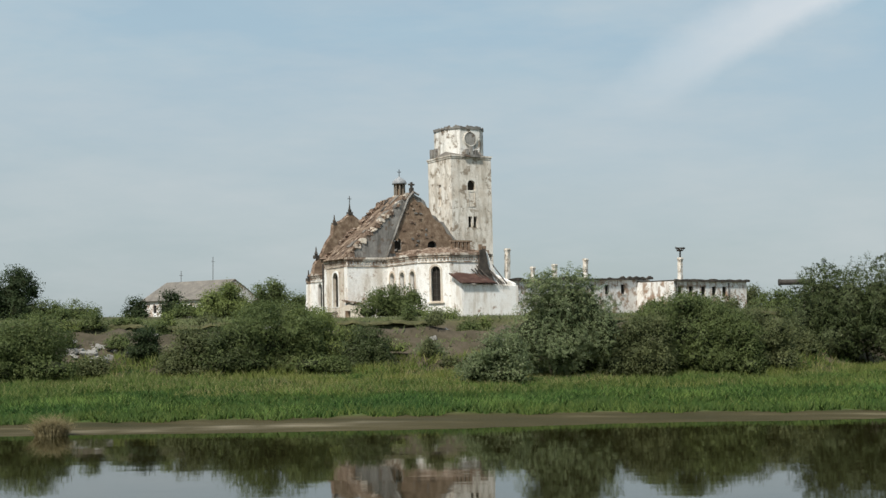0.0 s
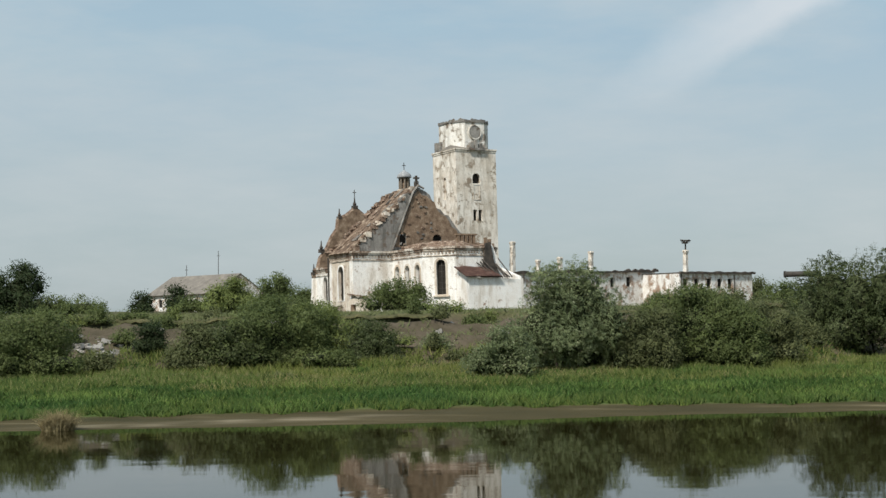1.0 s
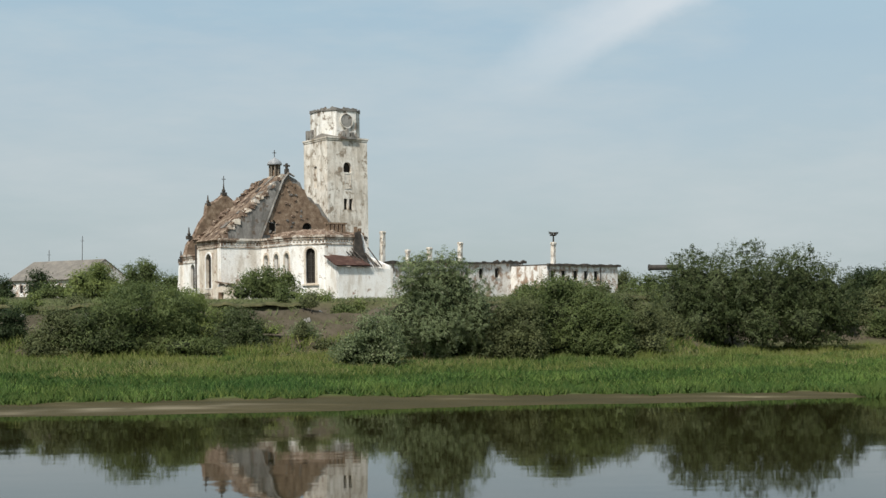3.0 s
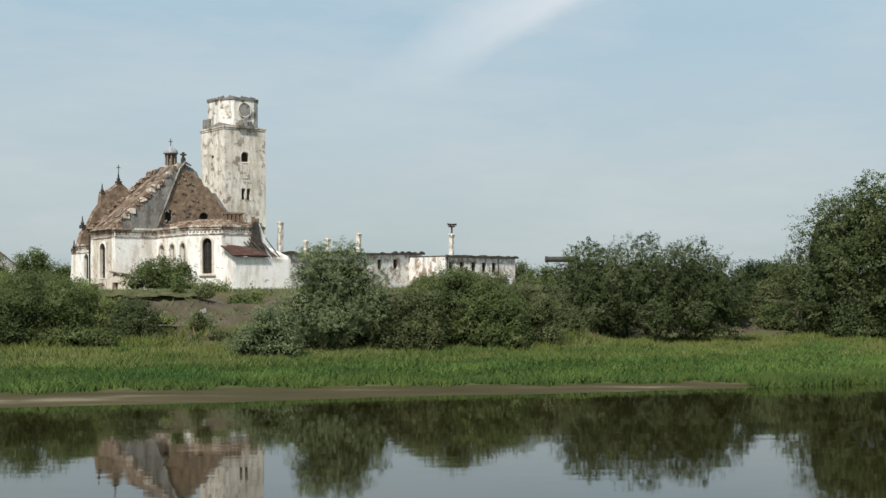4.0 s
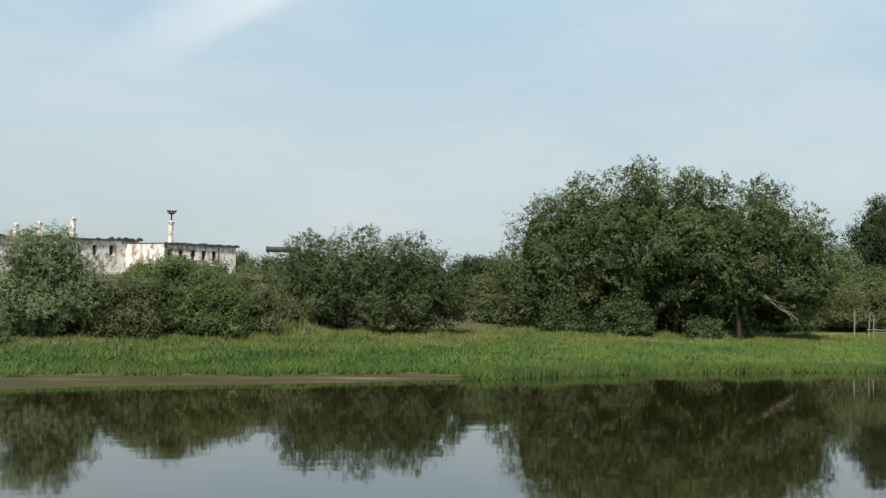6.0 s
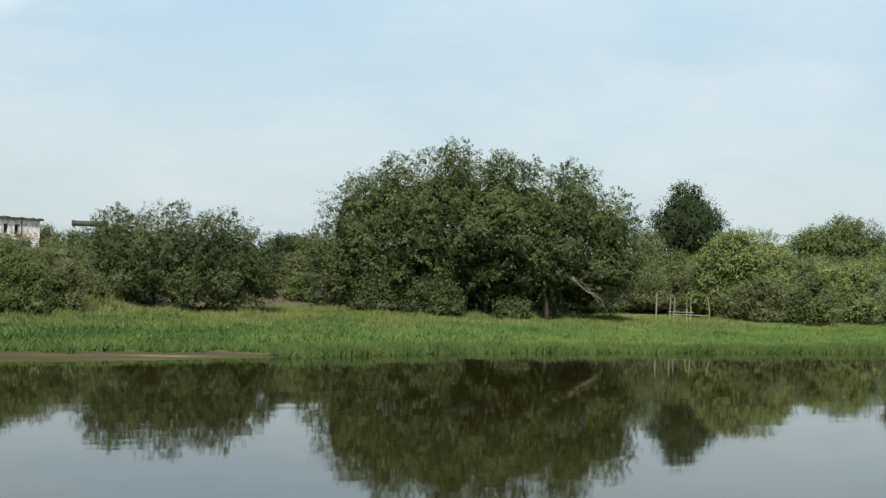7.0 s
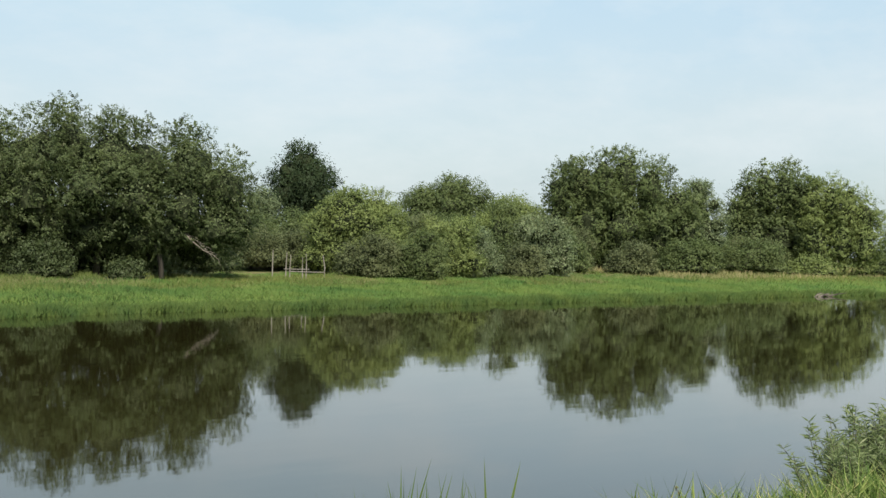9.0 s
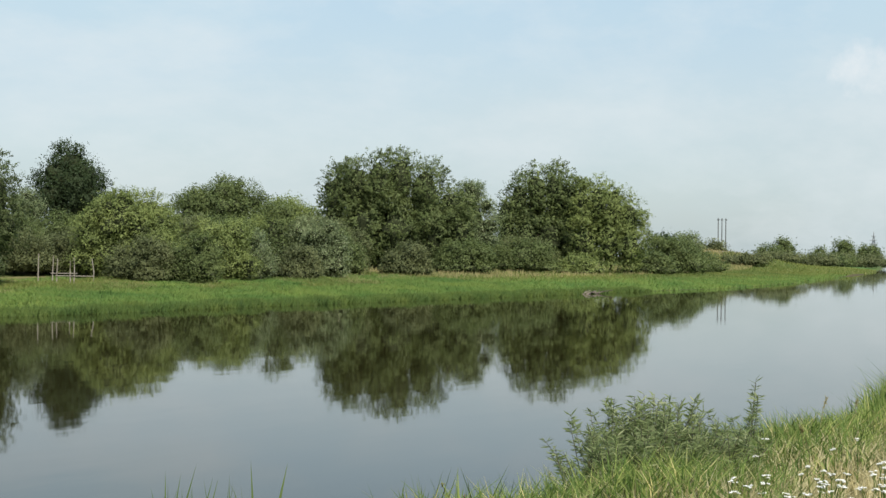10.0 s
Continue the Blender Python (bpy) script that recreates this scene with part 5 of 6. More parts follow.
for k in range(9):
    f = 0.2 + 0.09 * k
    p0 = Vector((7.6 + 2.6 * f, -2.4 - 0.7 * f, 4.0 - 2.2 * f))
    tube(bough, [p0, p0 + Vector((0.35 + 0.1 * (k % 3), -0.15, -0.45 + 0.3 * (k % 2))), p0 + Vector((0.7, -0.2, -0.9 + 0.6 * (k % 2)))], [0.03, 0.02, 0.008], 4)
part("dead_bough", bough, WOOD, great, "bare grey hanging dead bough")
for sx, sy, sw, st, sd in ((51.5, 94.5, 5.0, 4.2, 143), (57.0, 91.5, 3.2, 2.6, 144), (47.5, 97.0, 3.4, 4.0, 145)):
    plant("shrub", "green shrub under the great willow's boughs", sx, sy, sw, st, LEAF_BUSH, sd, rise=0.9, droop=0.2, leaf=0.15, rough=0.5, group="shrubs under the great willow")

# beyond the great willow
plant("tree", "dark upright maple tree behind the shrubs", 98.6, 122, 8.6, 16.0, LEAF_DARK, 150, droop=0.1, slim=0.55, girth=0.25, stems=1,
      lobes=[(0, 0, 2.6, 3.9, 3, 2.6), (-1.6, 0, 5.0, 2.9, 3, 3.0), (1.7, 0, 5.0, 2.8, 3, 3.0), (0, -0.6, 6.4, 3.0, 2.4, 3.2), (-1.5, 0, 8.0, 2.2, 2.4, 2.4), (1.6, 0, 7.8, 2.2, 2.4, 2.4), (0, 0, 9.4, 2.3, 2, 2.2), (-2.9, -0.4, 6.4, 1.2, 1.3, 1.3), (3.0, -0.4, 6.8, 1.2, 1.3, 1.2), (-1.3, 0, 10.8, 0.6, 0.7, 1.1), (1.0, 0, 10.9, 0.6, 0.7, 1.1), (-0.2, 0, 11.2, 0.6, 0.7, 1.1), (-3.1, 0, 3.6, 1.3, 1.4, 1.4), (3.1, 0, 3.8, 1.3, 1.4, 1.4)])
BEYOND = "shrubs beyond the great willow"
for args in (
    ("shrub", "grey-green shrub beside the dark maple", 91.0, 120, 4.6, 10.4, LEAF_GREY, 151),
    ("shrub", "olive hedge-like shrub behind the fence posts", 80.5, 108, 8.0, 6.2, LEAF_BROWN, 152),
    ("shrub", "olive hedge-like shrub behind the fence posts", 86.5, 108, 8.0, 6.0, LEAF_BROWN, 220),
    ("shrub", "dull green shrub in the second row", 93.5, 110, 9.0, 7.4, LEAF_YELLOW, 221),
    ("shrub", "dull green shrub in the second row", 102.0, 108, 9.0, 7.6, LEAF_BROWN, 222),
    ("shrub", "dull green shrub in the second row", 111.0, 112, 9.0, 6.6, LEAF_BROWN, 223),
    ("shrub", "dull green shrub in the second row", 121.5, 112, 8.0, 6.4, LEAF_BROWN, 224),
    ("shrub", "olive shrub in the second row", 130.0, 112, 12.0, 8.0, LEAF_BROWN, 225),
    ("shrub", "dull green shrub in the second row", 162.0, 114, 14.0, 8.4, LEAF_SHRUB, 226),
    ("shrub", "dense green thicket behind the tall trees", 147.0, 119, 18.0, 9.0, LEAF_SHRUB, 238),
    ("shrub", "dense green thicket behind the tall trees", 190.0, 119, 18.0, 8.0, LEAF_SHRUB, 239),
    ("shrub", "pale green bushes on the slope behind the shrubs", 132.0, 122, 13.0, 9.4, LEAF_YELLOW, 242),
    ("shrub", "dull green bushes on the slope behind the shrubs", 123.0, 123, 11.0, 8.4, LEAF_SHRUB, 243),
    ("shrub", "dense green shrub under the dark maple", 93.0, 116.8, 7.0, 7.6, LEAF_SHRUB, 241),
    ("shrub", "olive hedge-like shrub beside the dark maple", 84.5, 112.5, 7.0, 7.0, LEAF_SHRUB, 240),
    ("shrub", "olive shrub in the second row", 176.0, 112, 12.0, 6.6, LEAF_BROWN, 227),
    ("shrub", "olive shrub at the meadow's edge", 106.5, 95.5, 5.4, 4.8, LEAF_BROWN, 228),
    ("shrub", "green shrub at the meadow's edge", 193.0, 99, 9.0, 4.6, LEAF_SHRUB, 229),
    ("shrub", "tall yellow-green rounded shrub", 88.8, 101.8, 10.0, 10.1, LEAF_YELLOW, 153),
    ("shrub", "dull olive shrub at the meadow's edge", 84.9, 95.0, 5.6, 5.4, LEAF_BROWN, 154),
    ("shrub", "dull olive shrub at the meadow's edge", 89.0, 92.5, 4.8, 5.9, LEAF_SHRUB, 155),
    ("shrub", "yellow-green shrub at the meadow's edge", 96.5, 96.5, 7.2, 7.0, LEAF_YELLOW, 156),
    ("shrub", "grey-green shrub at the meadow's edge", 101.5, 97.0, 4.6, 6.0, LEAF_GREY, 157),
    ("shrub", "tall green shrub on the slope", 111.2, 102.5, 4.4, 9.8, LEAF_SHRUB, 158),
    ("shrub", "round silvery willow shrub", 113.6, 99.0, 6.8, 8.1, LEAF_GREY, 159),
    ("shrub", "green shrub under the tall trees", 121.0, 103.0, 8.0, 6.6, LEAF_SHRUB, 160),
    ("shrub", "dark brownish shrub under the tall trees", 132.0, 100.5, 6.4, 5.4, LEAF_BROWN, 161),
    ("shrub", "green shrub under the tall trees", 146.0, 102.0, 8.4, 5.8, LEAF_SHRUB, 162),
    ("shrub", "low green shrub between the tall trees", 164.0, 104.0, 9.0, 6.2, LEAF_SHRUB, 163),
    ("shrub", "low bright green shrub between the tall trees", 172.0, 99.5, 8.0, 3.9, LEAF_YELLOW, 164),
    ("shrub", "low green bushes along the slope", 206.0, 102.5, 12.0, 7.0, LEAF_SHRUB, 165),
    ("shrub", "low green bushes along the slope", 218.0, 106.0, 11.0, 6.2, LEAF_SHRUB, 166),
    ("shrub", "small dark tree on the bushy slope", 233.5, 116.5, 4.6, 9.4, LEAF_DARK, 167),
    ("shrub", "low green bushes along the slope", 230.0, 107.5, 9.0, 4.6, LEAF_SHRUB, 168),
    # Farthest bushes: paler leaf materials put the haze of distance into their colour.
    ("shrub", "round bush on the sandy mound", 301.0, 144.5, 7.0, 9.4, LEAF_GREY, 169),
    ("shrub", "low bush on the sandy mound", 311.0, 142.5, 7.0, 8.0, LEAF_BROWN, 170),
    ("shrub", "low brownish bushes on the far bank", 287.0, 123.5, 10.0, 4.9, LEAF_BROWN, 171),
    ("shrub", "low brownish bushes on the far bank", 318.0, 128.0, 12.0, 5.2, LEAF_BROWN, 172),
    ("shrub", "dark round bush on the far bank", 330.0, 136.0, 7.0, 7.0, LEAF_SHRUB, 173),
    ("shrub", "dark round bush on the far bank", 390.0, 156.0, 7.5, 9.6, LEAF_SHRUB, 174),
    ("shrub", "low dark bushes on the far bank", 404.0, 152.0, 12.0, 5.2, LEAF_BROWN, 175),
    ("shrub", "low dark bushes on the far bank", 440.0, 160.0, 16.0, 5.0, LEAF_SHRUB, 176),
    ("shrub", "round tree on the far plain", 600.0, 213.0, 11.0, 11.6, LEAF_SHRUB, 177),
    ("shrub", "round tree on the far plain", 560.0, 208.0, 6.0, 8.2, LEAF_SHRUB, 178),
    ("shrub", "round tree on the far plain", 760.0, 254.0, 14.0, 10.5, LEAF_SHRUB, 179),
    ("shrub", "low hedge on the far plain", 520.0, 178.0, 24.0, 4.8, LEAF_BROWN, 180),
):
    plant(*args, group=BEYOND)
plant("tree", "broad green tree on the distant terrace", 182.1, 181, 19.0, 18.0, LEAF_SHRUB, 181, rough=0.35, girth=0.3)
plant("tree", "pale green tree behind the tall trees", 171.6, 156, 12.0, 12.6, LEAF_YELLOW, 182, rough=0.3, girth=0.25)
plant("tree", "tall broad green tree with open crown", 146.0, 113.5, 20, 19.0, LEAF_SHRUB, 183, droop=0.5, slim=0.48, girth=0.4, stems=2,
      lobes=[(-7.8, 0, 9.6, 2.8, 3, 4.6), (-5.2, 0.5, 10.6, 3.0, 3.5, 5.0), (-2.0, 0, 11.4, 2.8, 4, 5.0), (0.8, 0.3, 11.6, 2.6, 4, 5.2), (4.2, 0, 10.2, 3.1, 3.6, 5.0), (7.6, 0.2, 7.8, 2.8, 3.0, 4.6),
             (-3.4, 1.0, 7.6, 5.6, 3, 5.8), (4.0, 1.0, 6.4, 5.2, 3, 5.2), (-8.0, 0, 5.6, 2.6, 2.8, 5.0), (-4.0, -2.0, 5.2, 3.2, 2, 4.8), (0.6, -2.2, 5.2, 3.2, 2, 4.8), (5.0, -2.0, 5.0, 3.0, 2, 4.6), (9.0, -1.2, 4.4, 2.4, 2, 4.2)])
plant("tree", "slender pale willow with a thin crown", 157.0, 108.5, 8, 14.4, LEAF_GREY, 184, droop=0.9, slim=0.4, density=0.7, girth=0.2, stems=2, lift=0.1, rough=0.3)
plant("tree", "tall green willow with an uneven crown", 181.5, 112.0, 14, 19.2, LEAF_SHRUB, 185, girth=0.35, stems=2, rough=0.25,
      lobes=[(-5.6, 0, 7.6, 2.0, 3, 4.4), (-3.4, 0, 10.0, 2.3, 3, 5.0), (-0.8, 0, 11.4, 2.3, 3.4, 5.4), (2.0, 0.3, 11.2, 2.6, 3.4, 5.2), (4.6, 0, 10.0, 2.7, 3, 5.0), (-5.2, -1.2, 4.2, 2.2, 2, 4.2), (-2.2, -1.6, 4.4, 2.8, 2, 4.4), (1.4, -2, 4.6, 2.8, 2, 4.6), (4.6, -1.6, 4.4, 2.6, 2, 4.4), (-1.5, 1.5, 6.6, 4.4, 2.4, 5.4), (2.6, 1.4, 6.6, 3.8, 2.4, 5.4)])
plant("tree", "pale dusty green willow beside the tall trees", 184.5, 102.5, 12.5, 17.0, LEAF_YELLOW, 186, girth=0.3, stems=2, droop=0.8, slim=0.4, rough=0.2,
      lobes=[(-3.4, 0, 9.0, 2.2, 3, 4.6), (-1.2, 0, 9.4, 2.3, 3, 4.9), (1.4, 0, 8.8, 2.3, 3, 4.8), (3.8, 0, 7.4, 2.2, 3, 4.6), (5.2, 0.2, 4.8, 1.6, 2.2, 4.6), (-3.0, -1.8, 4.2, 2.8, 2, 4.2), (0.6, -1.8, 4.2, 2.8, 2, 4.2), (3.6, -1.6, 3.8, 2.4, 2, 3.8), (0.4, 1.0, 6.0, 4.4, 2.4, 5.0)])


# ================= posts, poles and pylon =================
def build_fence():
    rnd = random.Random(5)
    ob = base("wooden_fence", (75.5, 93.6, h(75.5, 93.6)), "rickety pale wooden pole fence on the meadow", "fence")
    m = Matrix.Rotation(math.atan2(92.3 - 95.1, 77.3 - 73.7), 4, "Z")
    for x, top in ((-2.3, 2.6), (-1.15, 2.45), (-0.8, 2.2), (0.35, 2.0), (0.6, 2.3), (2.2, 2.2)):
        bm = bmesh.new()
        tube(bm, [(x, 0, -0.3), (x + rnd.uniform(-0.06, 0.06), 0, top * 0.5), (x + rnd.uniform(-0.16, 0.1), 0, top)], [0.06, 0.055, 0.04], 6, m)
        part("post", bm, PALEWOOD, ob)
    for x0, x1, z in ((-1.3, 0.9, 0.95), (-0.9, 2.2, 0.75)):
        bm = bmesh.new()
        tube(bm, [(x0, -0.07, z), (x1, -0.07, z + rnd.uniform(-0.08, 0.08))], [0.045, 0.04], 6, m)
        part("rail", bm, PALEWOOD, ob)


build_fence()

for px, py in ((389.7, 176.9), (390.2, 175.9), (390.6, 174.8)):
    pz = h(px, py)
    pole = base("power_pole", (px, py, pz), "tall thin dark pole on the mound", "pole", "poles on the mound")
    bm = bmesh.new()
    tube(bm, [(0, 0, -0.5), (0, 0, 15.9 - pz)], [0.17, 0.12], 8)
    part("shaft", bm, IRON, pole)
    bm = bmesh.new()
    box(bm, -0.1, -0.35, 15.25 - pz, 0.3, 0.35, 15.45 - pz)
    part("crossarm", bm, IRON, pole)


def build_pylon():
    x, y = 1424.0, 471.0
    z = h(x, y)
    ob = base("lattice_pylon", (x, y, z), "distant grey steel lattice power pylon", "pylon")
    top = 32.0 - z
    for sx, sy in ((-1, -1), (1, -1), (1, 1), (-1, 1)):
        bm = bmesh.new()
        tube(bm, [(sx * 3.2, sy * 3.2, 0), (sx * 0.8, sy * 0.8, top * 0.72), (0, 0, top)], [0.32, 0.28, 0.22], 4)
        part("leg", bm, METAL, ob)
    for f in (0.55, 0.7, 0.84):
        bm = bmesh.new()
        r = 3.6 if f < 0.8 else 2.4
        box(bm, -r * 0.6, -r, top * f, r * 0.6, r, top * f + 0.5)
        part("crossarm", bm, METAL, ob)
    for k in range(6):
        f0, f1 = k * 0.12, (k + 1) * 0.12
        a, b = 3.2 - 2.4 * f0 / 0.72, 3.2 - 2.4 * f1 / 0.72
        bm = bmesh.new()
        for sx, sy, tx, ty in ((-1, -1, 1, -1), (1, -1, -1, -1), (-1, 1, -1, -1), (-1, -1, -1, 1)):
            tube(bm, [(sx * a, sy * a, top * f0), (tx * b, ty * b, top * f1)], [0.16, 0.16], 4)
        part("brace", bm, METAL, ob)


build_pylon()

barn = base("white_barn", (800.0, 268.0, h(800, 268)), "distant long white shed on the plain", "building")
bm = bmesh.new()
slab(bm, [(-10, -1), (10, -1), (10, 4.0), (-10, 4.0)], [rect(-4, 0.5, -1, 3), rect(3, 0.5, 6, 3)], -4, 4)
part("walls", bm, BARRACK, barn)
bm = bmesh.new()
slab(bm, [(-4.8, 4.02), (4.8, 4.02), (0, 6.5)], [], -10.6, 10.6, Matrix.Rotation(radians(90), 4, "Z"))
part("roof", bm, METAL, barn)


def build_driftwood():
    """Dead branches washed up at the water's edge."""
    rnd = random.Random(12)
    ob = base("driftwood", (125.5, 71.2, 0.0), "grey tangle of dead branches at the water's edge", "driftwood")
    for k in range(9):
        x, y, L = rnd.uniform(-1.8, 1.8), rnd.uniform(-0.6, 0.5), rnd.uniform(0.6, 1.5)
        a, rise = rnd.uniform(-0.5, 0.5), rnd.uniform(0.05, 0.4)
        bm = bmesh.new()
        tube(bm, [(x - L * math.cos(a), y - L * math.sin(a), -0.1), (x, y, 0.15 + 0.3 * rise), (x + L * math.cos(a), y + L * math.sin(a), 0.1 + rise)], [0.08, 0.06, 0.02], 5)
        part("branch", bm, BARK if k % 2 else WOOD, ob)


def build_bottle():
    ob = base("plastic_bottle", (26.3, 67.0, h(26.3, 67.0)), "white plastic bottle lying on the mud", "bottle")
    bm = bmesh.new()
    tube(bm, [(-0.14, 0, 0.06), (-0.12, 0, 0.06), (0.06, 0, 0.06), (0.11, 0, 0.06), (0.15, 0, 0.06)], [0.045, 0.055, 0.055, 0.025, 0.022], 12)
    part("body", bm, PETAL, ob, smooth=True)
    bm = bmesh.new()
    tube(bm, [(0.151, 0, 0.06), (0.175, 0, 0.06)], [0.024, 0.024], 10)
    part("cap", bm, METAL, ob)


build_driftwood()
build_bottle()


def stone_rubble():
    """Pale stones and broken blocks lying on the earth slope."""
    rng = np.random.default_rng(17)
    bm = bmesh.new()
    for cx, cy, sx, sy, n in ((-22.3, 86.5, 1.6, 1.6, 45), (-12, 91, 8, 2, 14), (0, 92, 10, 2, 14)):
        for _ in range(n):
            x, y = cx + rng.normal() * sx, cy + rng.normal() * sy
            s = rng.uniform(0.08, 0.3)
            q = Matrix.Translation((x, y, h(x, y) + 0.02)) @ Euler(rng.uniform(-0.5, 0.5, 3)).to_matrix().to_4x4()
            vs = box(bm, -s, -0.7 * s, -0.5 * s, s, 0.7 * s, 0.5 * s, q)
            for v in vs:
                v.co += Vector(rng.uniform(-0.25, 0.25, 3) * s)
    ob = part("stone_rubble", bm, CONCRETE)
    tagged(ob, "scattered pale stones on the eroded earth slope", "rubble", kind="stuff")


stone_rubble()


# ================= grasses =================
def blades(name, x, y, tall, wide, mat, label, seed, lean=0.35, category="grass", base_z=None, soft=1.6, pieces=1):
    """Grass blades, of one piece or bent in two, as one mesh of stuff."""
    rng = np.random.default_rng(seed)
    n = len(x)
    z = height(x, y) - 0.03 if base_z is None else base_z
    foot = np.stack([x, y, z], -1)
    a = rng.uniform(0, 2 * np.pi, n)
    a = np.where(np.cos(a) < 0, a + np.pi, a)
    side_v = np.stack([np.cos(a), np.sin(a), 0 * a], -1) * (wide * 0.5)[:, None]
    d = rng.uniform(0, 2 * np.pi, n)
    tip = np.stack([np.cos(d), np.sin(d), 0 * d], -1) * (tall * lean * rng.uniform(0.2, 1.6, n))[:, None]
    up = np.stack([0 * a, 0 * a, tall], -1)
    k = 5 if pieces == 2 else 3
    v = np.empty((n, k, 3), np.float32)
    v[:, 0], v[:, 1] = foot - side_v, foot + side_v
    if pieces == 2:
        mid = foot + 0.6 * up + 0.3 * tip
        v[:, 2], v[:, 3] = mid + side_v * 0.7, mid - side_v * 0.7
    v[:, k - 1] = foot + up * rng.uniform(0.8, 1.0, (n, 1)) + tip
    me = bpy.data.meshes.new(name)
    me.vertices.add(k * n)
    me.vertices.foreach_set("co", v.ravel())
    order = np.array([0, 1, 2, 3, 3, 2, 4] if pieces == 2 else [0, 1, 2], np.int32)
    idx = (np.arange(n, dtype=np.int32) * k)[:, None] + order
    me.loops.add(len(order) * n)
    me.loops.foreach_set("vertex_index", idx.ravel())
    starts = (np.arange(n, dtype=np.int32) * len(order))[:, None] + np.array([0, 4] if pieces == 2 else [0], np.int32)
    me.polygons.add(pieces * n)
    me.polygons.foreach_set("loop_start", starts.ravel())
    me.update(calc_edges=True)
    out = np.stack([np.sin(a), -np.cos(a), soft + 0 * a], -1) + (0.45 if pieces == 2 else 0.3) * rng.normal(size=(n, 3))
    me.polygons.foreach_set("use_smooth", np.ones(pieces * n, bool))
    me.normals_split_custom_set_from_vertices(np.repeat(unit(out), k, axis=0).tolist())
    me.materials.append(mat)
    return tagged(new(name, me), label, category, kind="stuff")


def scatter(rng, n, x0, x1, s0, s1):
    x = rng.uniform(x0, x1, n)
    s = rng.uniform(s0, s1, n)
    return x, np.interp(x, SHORE_X, SHORE_Y) + s


def patchy(x, y, scale, seed):
    return np.sin(x * scale + seed) * np.sin(y * scale * 1.7 + 2 * seed) + 0.6 * np.sin(x * scale * 2.7 - y * scale * 2.1 + seed) + 0.3 * np.sin(x * scale * 6.1 + y * scale * 4)


def grass_edge(x):
    """How far behind the waterline the meadow begins."""
    return np.interp(x, (-60, -18, 0, 10, 24, 30), (4.6, 4.8, 6.2, 4.8, 3.6, 0.4)) + 0.45 * np.sin(x * 1.1) + 0.3 * np.sin(x * 2.7) + 0.2 * np.sin(x * 6.3)


def build_meadow():
    rng = np.random.default_rng(21)
    # meadow strip on the far bank: dark and lush patches, growing in low tussocks
    x, y = scatter(rng, 330000, -45, 130, 0.4, 30)
    s = y - np.interp(x, SHORE_X, SHORE_Y)
    edge = grass_edge(x)
    ok = s > edge
    x, y, s, edge = x[ok], y[ok], s[ok], edge[ok]
    p = patchy(x, y, 0.33, 1.0)
    q = patchy(x, y, 1.3, 4.0)
    tall = (0.25 + 0.06 * p + 0.05 * q + 0.10 * rng.random(len(x))) * np.where(s < edge + 2.5, 1.2, 1.0)
    lush = (x + 14 * rng.normal(size=len(x)) > 38) | (p + 0.8 * rng.normal(size=len(x)) > 0.9)
    blades("meadow_grass", x[~lush], y[~lush], tall[~lush].clip(0.12), np.full((~lush).sum(), 0.085), GRASS, "dark green meadow grass on the far bank", 22, 0.9, soft=1.9)
    blades("meadow_grass", x[lush], y[lush], tall[lush].clip(0.12), np.full(lush.sum(), 0.09), LUSH, "lush bright green meadow grass on the far bank", 35, 0.9, soft=1.9)
    # sedge along the waterline
    x, y = scatter(rng, 44000, 26, 140, -0.5, 2.6)
    blades("sedge", x, y, (0.32 + 0.35 * rng.random(len(x)) + 0.14 * patchy(x, y, 0.6, 2.0)).clip(0.1), np.full(len(x), 0.075), SEDGE, "tall green sedge standing in the shallows", 23, 0.75)
    x, y = scatter(rng, 60000, -45, 30, 0.4, 11.0)
    s = y - np.interp(x, SHORE_X, SHORE_Y) - grass_edge(x)
    keep = (s > -0.1) & (s < 1.7 + 0.8 * patchy(x, y, 0.5, 4.0))
    x, y = x[keep], y[keep]
    blades("sedge", x, y, 0.22 + 0.3 * rng.random(len(x)), np.full(len(x), 0.075), SEDGE, "bright green sedge rim behind the mud", 24, 0.6)
    # straw-coloured grass at the foot of the shrubs
    x, y = scatter(rng, 70000, -45, 130, 15, 30)
    s = y - np.interp(x, SHORE_X, SHORE_Y)
    keep = patchy(x, y, 0.22, 3.0) > np.where(x < 8, 0.25, 0.55)
    for cx, cs, rx, rs in ((1.0, 22.0, 4.5, 3.0), (-15.0, 21.5, 7.0, 2.6), (34.5, 21.5, 5.0, 3.0), (48.0, 20.0, 4.0, 2.5)):
        keep |= ((x - cx) / rx) ** 2 + ((s - cs) / rs) ** 2 < rng.random(len(x)) * 1.6
    x, y = x[keep], y[keep]
    blades("dry_grass", x, y, 0.22 + 0.32 * rng.random(len(x)), np.full(len(x), 0.05), STRAW, "straw-yellow tall grass before the shrubs", 25, 0.9)
    x, y = scatter(rng, 60000, -45, 110, 14, 28)
    keep = patchy(x, y, 0.17, 5.0) > np.where(x < 8, -0.7, -0.1)
    x, y = x[keep], y[keep]
    blades("long_grass", x, y, 0.25 + 0.35 * rng.random(len(x)), np.full(len(x), 0.08), LONGGRASS, "yellow-green long grass at the meadow's margin", 34, 0.9)
    # dark broad-leaved weeds standing out of the grass
    x, y = scatter(rng, 26000, -45, 130, 7.5, 22)
    keep = patchy(x, y, 0.7, 9.0) > 1.15
    x, y = x[keep], y[keep]
